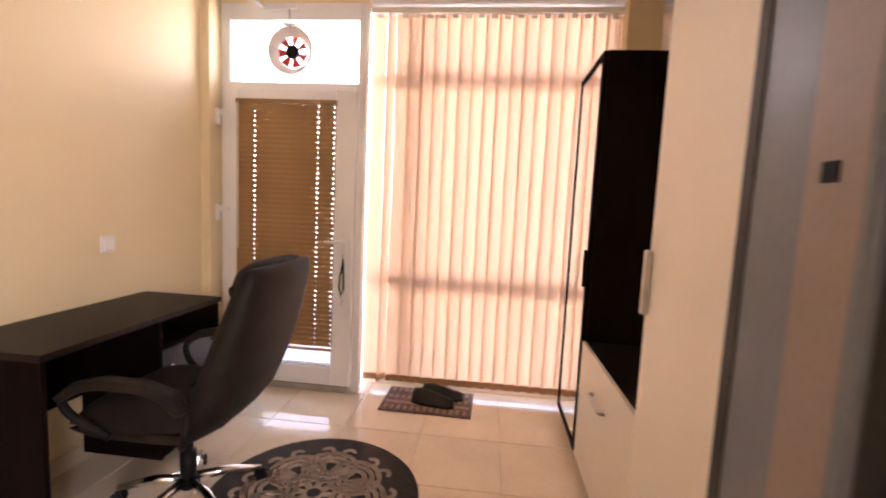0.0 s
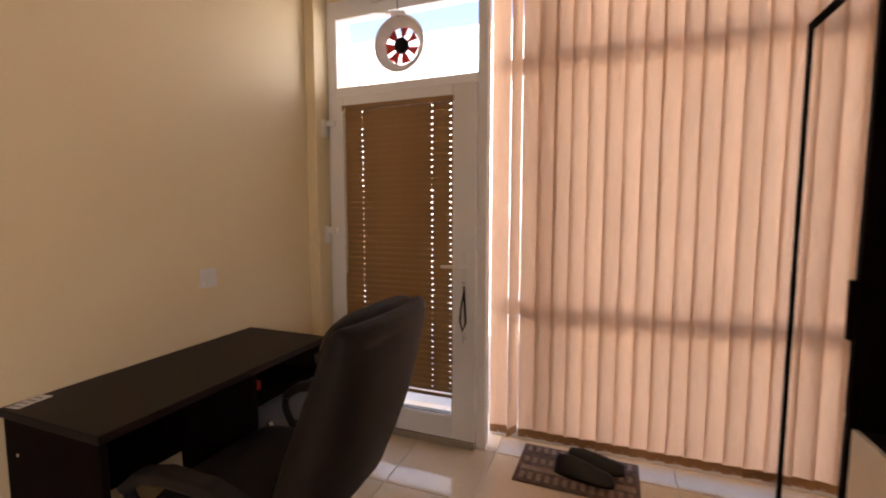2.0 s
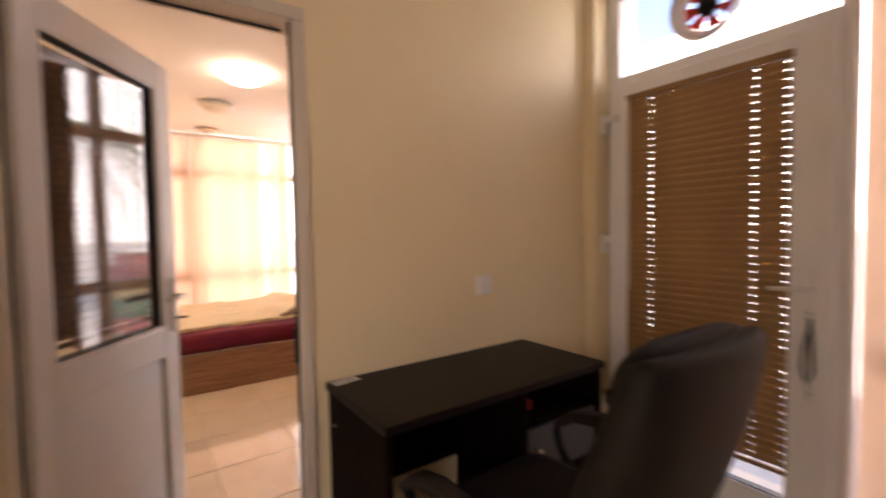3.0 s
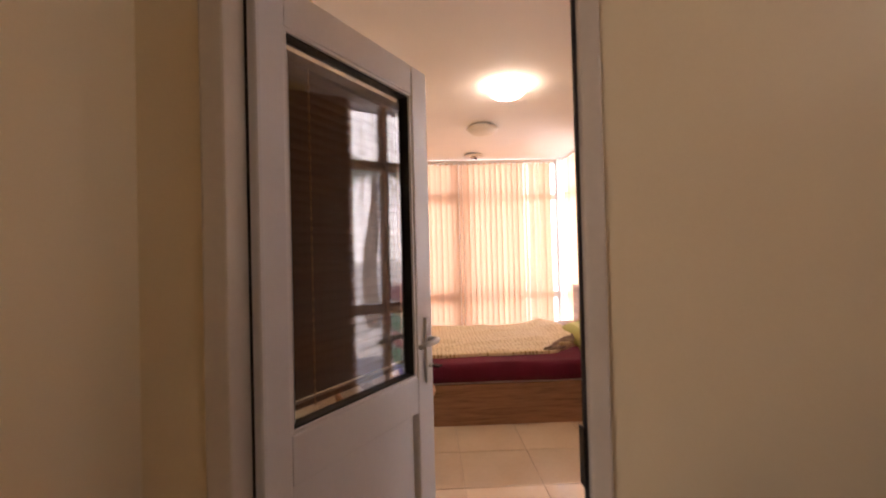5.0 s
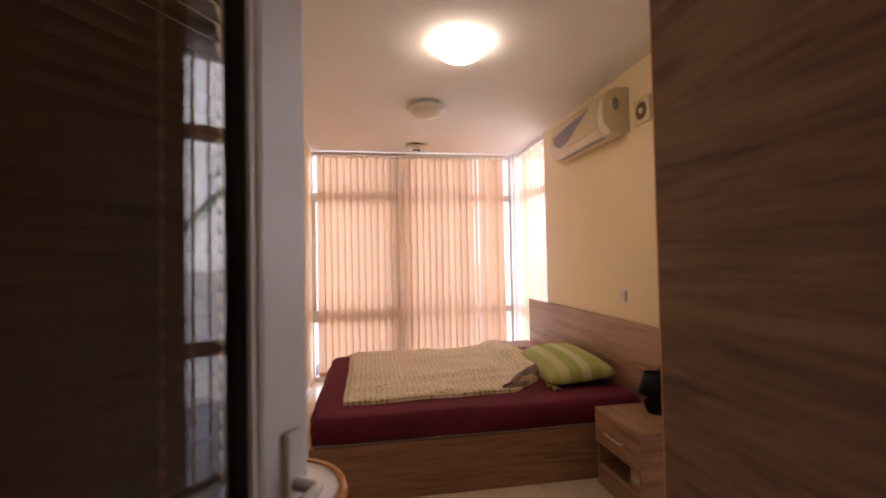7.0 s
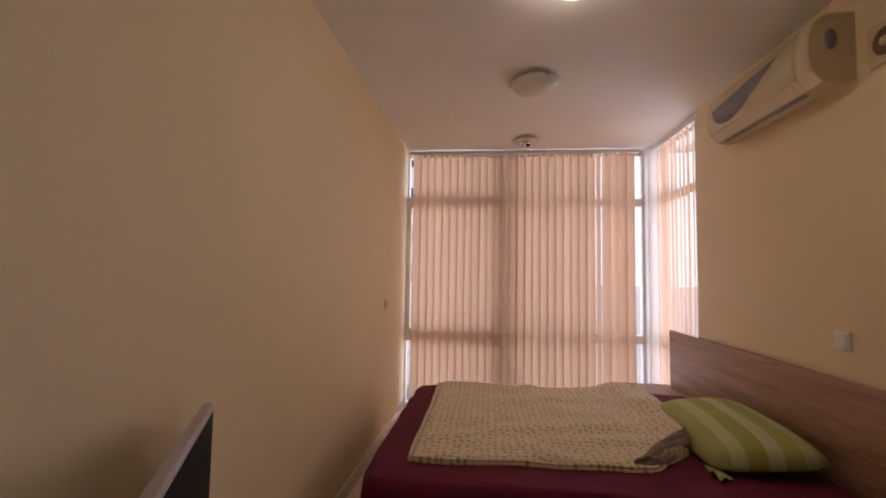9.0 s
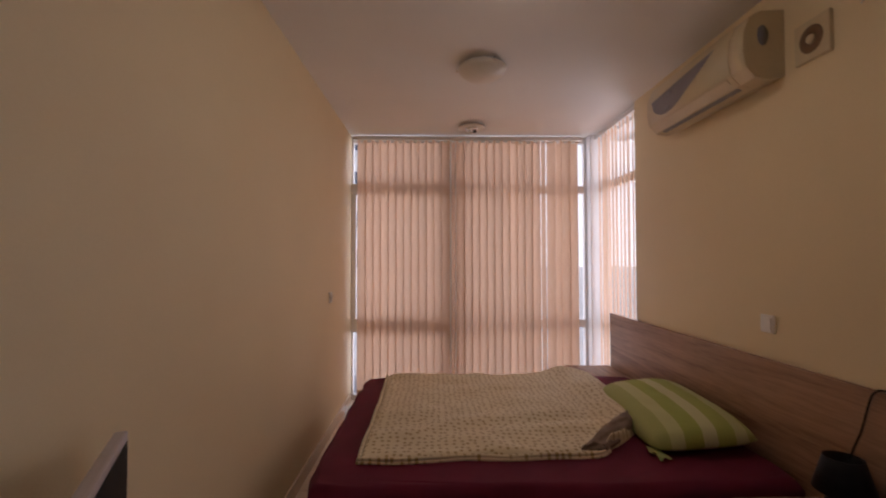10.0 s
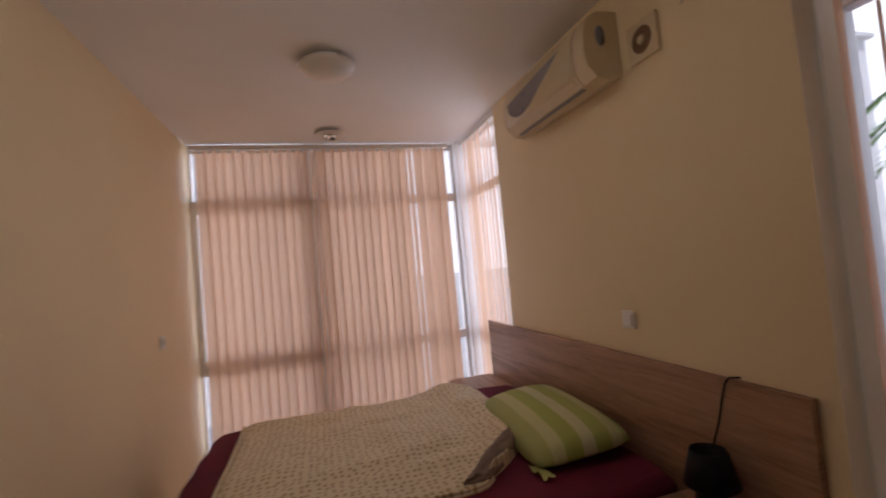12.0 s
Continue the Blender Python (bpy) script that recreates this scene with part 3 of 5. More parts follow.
def office_chair():
    ch = thing("office_chair", -0.290, 2.25, 0, "black padded office chair with armrests and chrome base", "office chair", rz=180)
    # local x points to the desk
    bm = B()
    for k in range(5):
        a = math.radians(72 * k + 8)
        c, s = math.cos(a), math.sin(a)
        rod(bm, [(0.03 * c, 0.03 * s, 0.115), (0.15 * c, 0.15 * s, 0.105), (0.29 * c, 0.29 * s, 0.065)], [0.022, 0.018, 0.013], 10)
    part("star_base", bm, CHROME, ch, "chrome five-armed base")
    for k in range(5):
        a = math.radians(72 * k + 8)
        bm = B()
        for d in (-0.012, 0.012):
            p = Vector((0.29 * math.cos(a), 0.29 * math.sin(a), 0.026)) + Vector((-math.sin(a), math.cos(a), 0)) * d
            q = p + Vector((-math.sin(a), math.cos(a), 0)) * (0.009 if d > 0 else -0.009)
            rod(bm, [p, q], 0.026, 14)
        rod(bm, [(0.29 * math.cos(a), 0.29 * math.sin(a), 0.03), (0.29 * math.cos(a), 0.29 * math.sin(a), 0.062)], 0.007, 8)
        part("caster", bm, BLACK, ch)
    bm = B()
    rod(bm, [(0, 0, 0.08), (0, 0, 0.24), (0, 0, 0.241), (0, 0, 0.38)], [0.032, 0.032, 0.02, 0.02], 14)
    box(bm, -0.12, 0.14, -0.10, 0.10, 0.37, 0.40, 0.01)
    part("gas_lift", bm, BLACK, ch)
    bm = B()
    box(bm, -0.02, 0.16, -0.215, -0.185, 0.30, 0.36, 0.008)
    part("seat_lever", bm, BLACK, ch)
    # seat: a puffed cushion
    bm = B()
    n = 14
    rows = []
    for sgn in (1, -1):
        g = []
        for i in range(n + 1):
            r = []
            for j in range(n + 1):
                u, v = i / n * 2 - 1, j / n * 2 - 1
                e = max(0.0, 1 - abs(u) ** 5) * max(0.0, 1 - abs(v) ** 5)
                z = 0.455 + sgn * 0.078 * e ** 0.45 + (0.018 * u * u if sgn > 0 else 0) - (0.02 * max(0, u) ** 3)
                r.append(bm.verts.new((0.04 + u * 0.245, v * 0.262 * (1 - 0.06 * u * u), z)))
            g.append(r)
        for i in range(n):
            for j in range(n):
                bm.faces.new((g[i][j], g[i + 1][j], g[i + 1][j + 1], g[i][j + 1])).smooth = True
    bmesh.ops.remove_doubles(bm, verts=bm.verts, dist=0.0005)
    part("seat", bm, LEATHER, ch)
    # back: tall padded shell, leaning away from the desk
    bm = B()
    prof = [(0.385, -0.115, 0.030, 0.18), (0.43, -0.165, 0.050, 0.235), (0.50, -0.208, 0.064, 0.258), (0.62, -0.25, 0.072, 0.27), (0.74, -0.295, 0.070, 0.27), (0.86, -0.335, 0.064, 0.262),
            (0.93, -0.357, 0.058, 0.252), (1.00, -0.378, 0.052, 0.245), (1.045, -0.392, 0.040, 0.235), (1.060, -0.397, 0.014, 0.22)]
    rings = []
    m = 24
    for z, x, t, w in prof:
        ring = []
        for k in range(m):
            a = 2 * math.pi * k / m
            ca, sa = math.cos(a), math.sin(a)
            px = math.copysign(abs(ca) ** 0.55, ca) * t
            py = math.copysign(abs(sa) ** 0.55, sa) * w
            ring.append(bm.verts.new((x + px - 0.03 * (1 - (py / w) ** 2) * (1 if ca > 0 else 0.6), py, z)))
        rings.append(ring)
    for a, b in zip(rings, rings[1:]):
        for k in range(m):
            bm.faces.new((a[k], a[(k + 1) % m], b[(k + 1) % m], b[k])).smooth = True
    bm.faces.new(rings[0][::-1]), bm.faces.new(rings[-1])
    part("backrest", bm, LEATHER, ch)
    bm = B()
    n = 10
    for z, x in ((0.62, -0.168), (0.80, -0.248)):
        rod(bm, [(x + 0.004 - 0.028 * (1 - (v / 0.2) ** 2), v, z) for v in [(-0.2 + 0.4 * k / n) for k in range(n + 1)]], 0.006, 6)
    part("stitched_seam", bm, BLACK, ch)
    bm = B()
    box(bm, -0.17, -0.05, -0.04, 0.04, 0.372, 0.43, 0.006)
    part("back_bracket", bm, BLACK, ch)
    # pillow folded over the top of the back
    bm = B()
    n = 16
    ends = []
    for i in range(n + 1):
        v = -1 + 2 * i / n
        q = max(0.05, 1 - abs(v) ** 6) ** 0.5
        ring = []
        for k in range(18):
            a = 2 * math.pi * k / 18
            ca, sa = math.cos(a), math.sin(a)
            ring.append(bm.verts.new((-0.348 + 0.044 * q * math.copysign(abs(ca) ** 0.7, ca) - 0.03 * sa + 0.004 * noise.noise(Vector((v * 5, a, 2))), 0.215 * v, 1.005 + 0.072 * q * math.copysign(abs(sa) ** 0.7, sa))))
        ends.append(ring)
    for ra, rb in zip(ends, ends[1:]):
        for k in range(18):
            bm.faces.new((ra[k], ra[(k + 1) % 18], rb[(k + 1) % 18], rb[k])).smooth = True
    bm.faces.new(ends[0][::-1]), bm.faces.new(ends[-1])
    part("headrest", bm, LEATHER, ch)
    for s in (-1, 1):
        bm = B()
        pts = [(-0.17, s * 0.26, 0.42), (-0.215, s * 0.295, 0.52), (-0.21, s * 0.31, 0.60), (-0.12, s * 0.315, 0.642), (0.05, s * 0.315, 0.650), (0.16, s * 0.315, 0.628), (0.235, s * 0.31, 0.575), (0.21, s * 0.295, 0.51), (0.10, s * 0.265, 0.43)]
        dense = []
        for i in range(len(pts) - 1):
            p0, p1, p2, p3 = (Vector(pts[max(0, min(len(pts) - 1, i + d))]) for d in (-1, 0, 1, 2))
            for k in range(4):
                u = k / 4
                dense.append(0.5 * ((2 * p1) + (p2 - p0) * u + (2 * p0 - 5 * p1 + 4 * p2 - p3) * u * u + (3 * p1 - p0 - 3 * p2 + p3) * u ** 3))
        dense.append(Vector(pts[-1]))
        rod(bm, dense, 0.015, 12)
        arm = part("armrest", bm, BLACK, ch)
        bm = prism(B(), [(-0.235, 0.595), (-0.19, 0.662), (-0.09, 0.694), (0.06, 0.694), (0.155, 0.668), (0.222, 0.605), (0.20, 0.588), (0.13, 0.636), (0.05, 0.652), (-0.08, 0.652), (-0.15, 0.628), (-0.205, 0.575)], s * 0.315 - 0.025, s * 0.315 + 0.025)
        turned(bm, Matrix.Translation((0.012, 0, 0.036)) @ Matrix.Diagonal((1.06, 1, 0.92, 1)))
        bmesh.ops.bevel(bm, geom=list(bm.edges), offset=0.009, segments=2, affect="EDGES", profile=0.6)
        part("arm_pad", bm, LEATHER, arm)
    return ch


office_chair()


def desk():
    d = thing("desk", -0.988, 1.885, 0, "dark wenge computer desk against the cream wall", "desk")
    w, l, h = 0.445, 0.955, 0.755
    part("desktop", bx(0.004, w + 0.012, -0.008, l + 0.008, h - 0.026, h, bevel=0.002), WENGE, d)
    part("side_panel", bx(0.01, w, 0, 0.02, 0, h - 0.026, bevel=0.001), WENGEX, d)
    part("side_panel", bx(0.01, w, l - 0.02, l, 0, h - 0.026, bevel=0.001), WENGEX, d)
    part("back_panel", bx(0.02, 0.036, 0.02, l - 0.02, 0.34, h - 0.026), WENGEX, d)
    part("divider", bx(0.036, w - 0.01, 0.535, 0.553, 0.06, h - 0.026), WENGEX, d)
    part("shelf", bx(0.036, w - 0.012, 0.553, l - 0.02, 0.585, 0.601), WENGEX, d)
    dr = part("drawer_front", bx(w - 0.03, w - 0.012, 0.557, l - 0.024, 0.40, 0.58, bevel=0.001), SLATE, d, "dark grey drawer front")
    bm = B()
    rod(bm, [(w - 0.012, 0.60, 0.50), (w + 0.008, 0.60, 0.50)], [0.006, 0.011], 12)
    part("knob", bm, CHROME, dr)
    part("cabinet_door", bx(w - 0.03, w - 0.012, 0.557, l - 0.024, 0.065, 0.394, bevel=0.001), WENGEX, d)
    for z in (0.12, 0.62):
        for x in (0.07,):
            bm = B()
            rod(bm, [(x, -0.0015, z), (x, 0.001, z)], 0.006, 10)
            part("screw_cap", bm, CHROME, d)
    return d


desk()
lab = thing("paper_label", -0.948, 1.93, 0.756, "small white paper label lying on the desk corner", "label", rz=8)
part("sheet", bx(-0.024, 0.024, -0.04, 0.055, 0, 0.0012), PAPER, lab)
for k in range(4):
    part("print_line", bx(-0.018, 0.016 - 0.005 * (k % 2), -0.03 + 0.02 * k, -0.024 + 0.02 * k, 0.0012, 0.0018), GREY, lab)
rb = thing("red_box", -0.66, 2.53, 0.601, "small red object on the desk shelf", "box")
part("body", bx(-0.02, 0.02, -0.02, 0.02, 0, 0.038, bevel=0.006), RED, rb)
part("cap", lathe(B(), [(0.010, 0.038), (0.010, 0.050), (0.0, 0.050)], 0, 0, 12), BLACK, rb)


def wall_plate(name, x, y, z, rz, label, category, kind):
    """A small moulded plate; local -y faces the room."""
    p = thing(name, x, y, z, label, category, rz=rz)
    part("plate", bx(-0.042, 0.042, -0.011, 0, -0.042, 0.042, bevel=0.006), WHITE, p)
    if kind == "socket":
        part("socket_well", lathe(B(), [(0.0, 0.0), (0.021, 0.0), (0.0215, 0.004), (0.024, 0.004), (0.024, 0.0)], 0, 0, 24, pose(0, -0.011, 0, 90, 0, 0)), WHITE, p)
        for dx in (-0.0095, 0.0095):
            part("contact", lathe(B(), [(0.0025, 0.0), (0.0025, 0.002)], dx, 0, 8, pose(0, -0.011, 0, 90, 0, 0)), BLACK, p)
    else:
        part("rocker", bx(-0.029, 0.029, -0.017, -0.010, -0.029, 0.029, bevel=0.004), WHITE, p)
    return p


wall_plate("wall_switch", XL, 2.612, 1.037, 90, "white plastic switch plate on the cream wall", "switch", "switch")


def window_fan():
    f = thing("window_fan", -0.44, YF - 0.003, 2.262, "round white window ventilator with red blades", "fan")
    rot = pose(0, 0, 0, 90, 0, 0)
    part("ring", lathe(B(), [(0.100, -0.034), (0.108, -0.036), (0.152, 0.004), (0.153, 0.018), (0.146, 0.022), (0.140, 0.016), (0.100, -0.034)], 0, 0, 40, rot), WHITE, f)
    for k in range(7):
        a = 2 * math.pi * k / 7 + 0.55
        bm = B()
        vs = []
        for dy in (0.0, 0.003):
            for rad, da in ((0.03, -0.22), (0.102, -0.33), (0.102, 0.24), (0.03, 0.16)):
                vs.append(bm.verts.new((rad * math.cos(a + da), 0.024 + dy + (0.010 if da > 0 else -0.004), rad * math.sin(a + da))))
        bm.faces.new(vs[:4]), bm.faces.new(vs[4:][::-1])
        for i in range(4):
            bm.faces.new((vs[i], vs[(i + 1) % 4], vs[4 + (i + 1) % 4], vs[4 + i]))
        part("blade", bm, RED, f, "red blade")
    part("hub", lathe(B(), [(0.044, -0.034), (0.044, -0.012), (0.034, -0.004), (0.0, 0.0)], 0, 0, 24, rot), BLACK, f, "black hub")
    bm = turned(bx(-0.16, 0.06, -0.07, -0.02, 0, 0.006, bevel=0.002), pose(0, 0, 0.145, 0, 6, 0))
    part("flap", bm, WHITE, f, "tilted white flap")
    bm = B()
    rod(bm, [(0.0, -0.02, 0.14), (0.0, -0.022, 0.185), (0.0, -0.03, 0.245)], 0.004, 6)
    part("cord", bm, GREY, f)
    return f


window_fan()
op = thing("window_opener", -0.60, YF, 2.50, "white lever of the transom window opener", "window opener")
part("bar", turned(bx(-0.02, 0.20, -0.022, -0.004, 0.005, 0.028, bevel=0.003), pose(0, 0, 0, 0, -4, 0)), WHITE, op)
part("handle", turned(bx(-0.10, -0.03, -0.10, -0.07, 0.02, 0.045, bevel=0.004), pose(0, 0, 0.0, 0, 12, 0)), WHITE, op)
part("bracket", bx(-0.05, -0.025, -0.10, -0.004, 0.028, 0.04, bevel=0.003), WHITE, op)

ln = thing("lanyard", -0.04, YF - 0.058, 0.93, "black lanyard and keys hanging in the door lock", "keys")
bm = B()
rod(bm, [(0, 0.0, 0.0), (0.004, -0.012, -0.03), (-0.012, -0.012, -0.11), (-0.02, -0.010, -0.19), (-0.004, -0.010, -0.245), (0.012, -0.010, -0.20), (0.008, -0.012, -0.10), (0.004, -0.010, -0.02)], 0.006, 6)
part("strap", bm, BLACK, ln)
bm = B()
lathe(bm, [(0.008, -0.0015), (0.012, -0.0015), (0.012, 0.0015), (0.008, 0.0015), (0.008, -0.0015)], 0, 0, 14, pose(0, -0.012, -0.26, 90, 0, 0))
box(bm, -0.003, 0.003, -0.014, -0.011, -0.31, -0.27)
box(bm, 0.003, 0.018, -0.014, -0.011, -0.285, -0.278)
part("key", bm, STEEL, ln)


def mirror_wardrobe():
    w = thing("wardrobe", 1.41, 2.875, 0, "dark wenge wardrobe with a framed mirror door", "wardrobe")
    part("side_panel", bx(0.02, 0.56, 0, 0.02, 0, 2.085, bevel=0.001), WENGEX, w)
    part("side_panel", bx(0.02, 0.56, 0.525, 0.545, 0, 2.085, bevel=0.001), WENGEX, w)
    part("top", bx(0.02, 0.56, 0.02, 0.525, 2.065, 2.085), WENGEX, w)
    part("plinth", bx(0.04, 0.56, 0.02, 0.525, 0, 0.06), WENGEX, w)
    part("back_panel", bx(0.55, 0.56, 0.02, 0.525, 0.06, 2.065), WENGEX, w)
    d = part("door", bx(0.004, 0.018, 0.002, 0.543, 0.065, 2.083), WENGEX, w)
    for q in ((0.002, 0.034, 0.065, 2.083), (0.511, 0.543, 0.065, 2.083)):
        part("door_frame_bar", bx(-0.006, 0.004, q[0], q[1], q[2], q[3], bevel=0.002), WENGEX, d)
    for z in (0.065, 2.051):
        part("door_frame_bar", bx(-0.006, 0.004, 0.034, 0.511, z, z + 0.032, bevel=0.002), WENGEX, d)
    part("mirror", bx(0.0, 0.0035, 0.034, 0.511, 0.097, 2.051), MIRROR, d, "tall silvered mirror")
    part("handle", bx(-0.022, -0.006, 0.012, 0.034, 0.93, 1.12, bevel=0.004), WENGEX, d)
    return w


mirror_wardrobe()
lc = thing("low_cabinet", 1.41, 2.06, 0, "low cabinet with a cream front and dark top", "cabinet")
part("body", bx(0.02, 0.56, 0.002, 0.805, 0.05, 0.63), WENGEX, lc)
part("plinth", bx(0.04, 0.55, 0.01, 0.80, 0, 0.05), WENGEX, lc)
part("top", bx(0.018, 0.56, 0.002, 0.812, 0.631, 0.652, bevel=0.001), WENGE, lc)
fr = part("front", bx(0.0, 0.018, 0.004, 0.810, 0.055, 0.655, bevel=0.002), CREAM, lc, "cream gloss front")
bm = B()
rod(bm, [(0.0, 0.33, 0.50), (-0.022, 0.335, 0.50), (-0.022, 0.52, 0.50), (0.0, 0.525, 0.50)], 0.007, 8)
part("handle", bm, STEEL, fr)

tc = thing("tall_cabinet", 1.41, 1.42, 0, "tall cream-fronted cabinet with a steel handle", "cabinet")
part("body", bx(0.02, 0.56, 0, 0.636, 0.0, 2.32), CREAM, tc)
dd = part("door", bx(0.0, 0.018, 0.002, 0.636, 0.05, 2.32, bevel=0.002), CREAM, tc)
bm = B()
box(bm, -0.022, -0.002, 0.606, 0.626, 1.00, 1.20, 0.004)
part("handle", bm, STEEL, dd)

# narrow glazed leaf at the hall opening
hl = glazed_door("door_3", pose(1.285, 0.915, 0.012, 0, 0, 90), 0.375, 2.02, (0.05, 0.17, 0.12, 1.95), "narrow open dark glazed leaf at the hall opening", skin=ALU)
part("lock_plate", bx(0.208, 0.230, 0.032, 0.036, 1.335, 1.357), BLACK, hl)
# added strip: paints the leaf's brown reflection, no real bead here
part("glazing_bead", bx(0.178, 0.255, 0.031, 0.0335, 0.10, 1.96, bevel=0.001), REFLECTED_BROWN, hl)
part("edge_seal", bx(0.352, 0.376, 0.030, 0.035, 0.01, 2.01), RUBBER, hl)
jm = new("door_frame_3")
tagged(jm, "cream plastic jambs of the hall opening", "door frame", kind="structure")
part("jamb", bx(-0.62, -0.555, 0.896, 0.910, 0, 2.08, bevel=0.004), CASING, jm)
part("seal", bx(-0.560, -0.552, 0.880, 0.896, 0, 2.08), RUBBER, jm)
part("strike_plate", bx(-0.560, -0.548, 0.845, 0.895, 0.93, 1.17, bevel=0.001), STEEL, jm)
part("jamb", bx(1.31, 1.335, 0.696, 0.905, 0, 2.08, bevel=0.004), CASING, jm)

# shaggy round rug with a pale ornament
RUG = surface("black_rug_pile", (0.014, 0.011, 0.010), (0.034, 0.027, 0.024), 0.95, scale=20, fine=300, bump=0.6)
RUGP = surface("taupe_rug_ornament", (0.34, 0.26, 0.20), (0.50, 0.40, 0.32), 0.95, scale=25, fine=300, bump=0.6)
rug = thing("round_rug", 0.20, 2.39, 0.001, "round black rug with a taupe flower ornament", "rug")
part("field", lathe(B(), [(0.0, 0.0), (0.46, 0.0), (0.465, 0.005), (0.455, 0.012), (0.0, 0.012)], 0, 0, 64), RUG, rug)


def stroke(bm, pts, w, z):
    """A flat raised band along points in the plane."""
    left, right = [], []
    for i, p in enumerate(pts):
        d = (Vector(pts[min(i + 1, len(pts) - 1)]) - Vector(pts[max(i - 1, 0)])).normalized()
        n = Vector((-d.y, d.x)) * w / 2
        left.append((p[0] + n.x, p[1] + n.y)), right.append((p[0] - n.x, p[1] - n.y))
    lo = [[bm.verts.new((x, y, zz)) for x, y in s] for s in (left, right) for zz in (z, z + 0.003)]
    l0, l1, r0, r1 = lo
    for i in range(len(pts) - 1):
        bm.faces.new((l1[i], l1[i + 1], r1[i + 1], r1[i]))
        bm.faces.new((l0[i], l0[i + 1], l1[i + 1], l1[i])), bm.faces.new((r1[i], r1[i + 1], r0[i + 1], r0[i]))


for k in range(8):
    a0 = 2 * math.pi * k / 8
    bm = B()
    for s in (0.30, 0.21, 0.12):
        pts = []
        for i in range(25):
            u = i / 24 * 2 * math.pi
            r = 0.20 + (s * 0.38) * -math.cos(u)
            wv = s * 0.42 * math.sin(u)
            pts.append((r * math.cos(a0) - wv * math.sin(a0), r * math.sin(a0) + wv * math.cos(a0)))
        stroke(bm, pts, 0.023, 0.012)
    for s in (-1, 1):
        pts = []
        for i in range(17):
            u = i / 16 * 1.6 * math.pi
            r, wv = 0.325 + 0.028 * math.sin(u), s * (0.055 + 0.028 * math.cos(u))
            pts.append((r * math.cos(a0) - wv * math.sin(a0), r * math.sin(a0) + wv * math.cos(a0)))
        stroke(bm, pts, 0.021, 0.012)
    stroke(bm, [(0.03 * math.cos(a0), 0.03 * math.sin(a0)), (0.09 * math.cos(a0), 0.09 * math.sin(a0))], 0.03, 0.012)
    part("ornament", bm, RUGP, rug)

# doormat and shoes
MATC = surface("woven_doormat", (0.10, 0.06, 0.045), (0.20, 0.13, 0.10), 0.95, scale=30, fine=300, bump=0.5)
MATL = surface("doormat_stripe", (0.26, 0.17, 0.12), (0.36, 0.25, 0.18), 0.95, scale=30, fine=300, bump=0.5)
mat_ = thing("doormat", 0.57, 3.43, 0.001, "worn brown striped doormat under the blinds", "doormat", rz=-1)
part("base", bx(-0.30, 0.29, -0.20, 0.16, 0, 0.008, bevel=0.003), MATC, mat_)
for j, (ya, yb) in enumerate(((-0.175, -0.115), (-0.02, 0.03), (0.09, 0.14))):
    for i in range(13):
        part("stripe", bx(-0.275 + i * 0.0425, -0.252 + i * 0.0425, ya, yb, 0.008, 0.0105), MATL, mat_)
part("border", bx(-0.28, 0.27, -0.095, -0.055, 0.008, 0.0102), MATL, mat_)


def shoe(x, y, rz):
    s = thing("shoe", x, y, 0.0115, "black leather lace-up shoe on the doormat", "shoe", "pair of shoes", rz)
    prof = [(-0.135, 0.030, 0.06), (-0.12, 0.036, 0.085), (-0.06, 0.037, 0.09), (0.0, 0.040, 0.075), (0.06, 0.047, 0.056), (0.11, 0.045, 0.045), (0.14, 0.026, 0.033)]
    bm = B()
    rings = []
    for x0, w, h in prof:
        rings.append([bm.verts.new((x0, w * math.cos(a) * (0.75 if math.sin(a) > 0.5 else 1), 0.014 + max(0, math.sin(a)) * h)) for a in (math.pi * k / 10 for k in range(11))])
    for a, b in zip(rings, rings[1:]):
        for k in range(10):
            bm.faces.new((a[k], a[k + 1], b[k + 1], b[k])).smooth = True
    bm.faces.new(rings[0]), bm.faces.new(rings[-1][::-1])
    part("upper", bm, SHOE, s)
    bm = B()
    n = 28
    out = []
    for k in range(n):
        a = 2 * math.pi * k / n
        out.append((0.0 + 0.146 * math.cos(a), (0.044 + 0.008 * math.cos(a)) * math.copysign(abs(math.sin(a)) ** 0.7, math.sin(a))))
    lo, hi = [bm.verts.new((px, py, 0)) for px, py in out], [bm.verts.new((px, py, 0.016)) for px, py in out]
    for k in range(n):
        bm.faces.new((lo[k], lo[(k + 1) % n], hi[(k + 1) % n], hi[k]))
    bm.faces.new(lo[::-1]), bm.faces.new(hi)
    part("sole", bm, BLACK, s)
    bm = B()
    for k in range(4):
        rod(bm, [(0.0 + k * 0.017, -0.02, 0.088 - k * 0.006), (0.004 + k * 0.017, 0, 0.094 - k * 0.006), (0.0 + k * 0.017, 0.02, 0.088 - k * 0.006)], 0.0025, 6)
    part("laces", bm, BLACK, s)


shoe(0.60, 3.36, -8)
shoe(0.65, 3.46, 4)

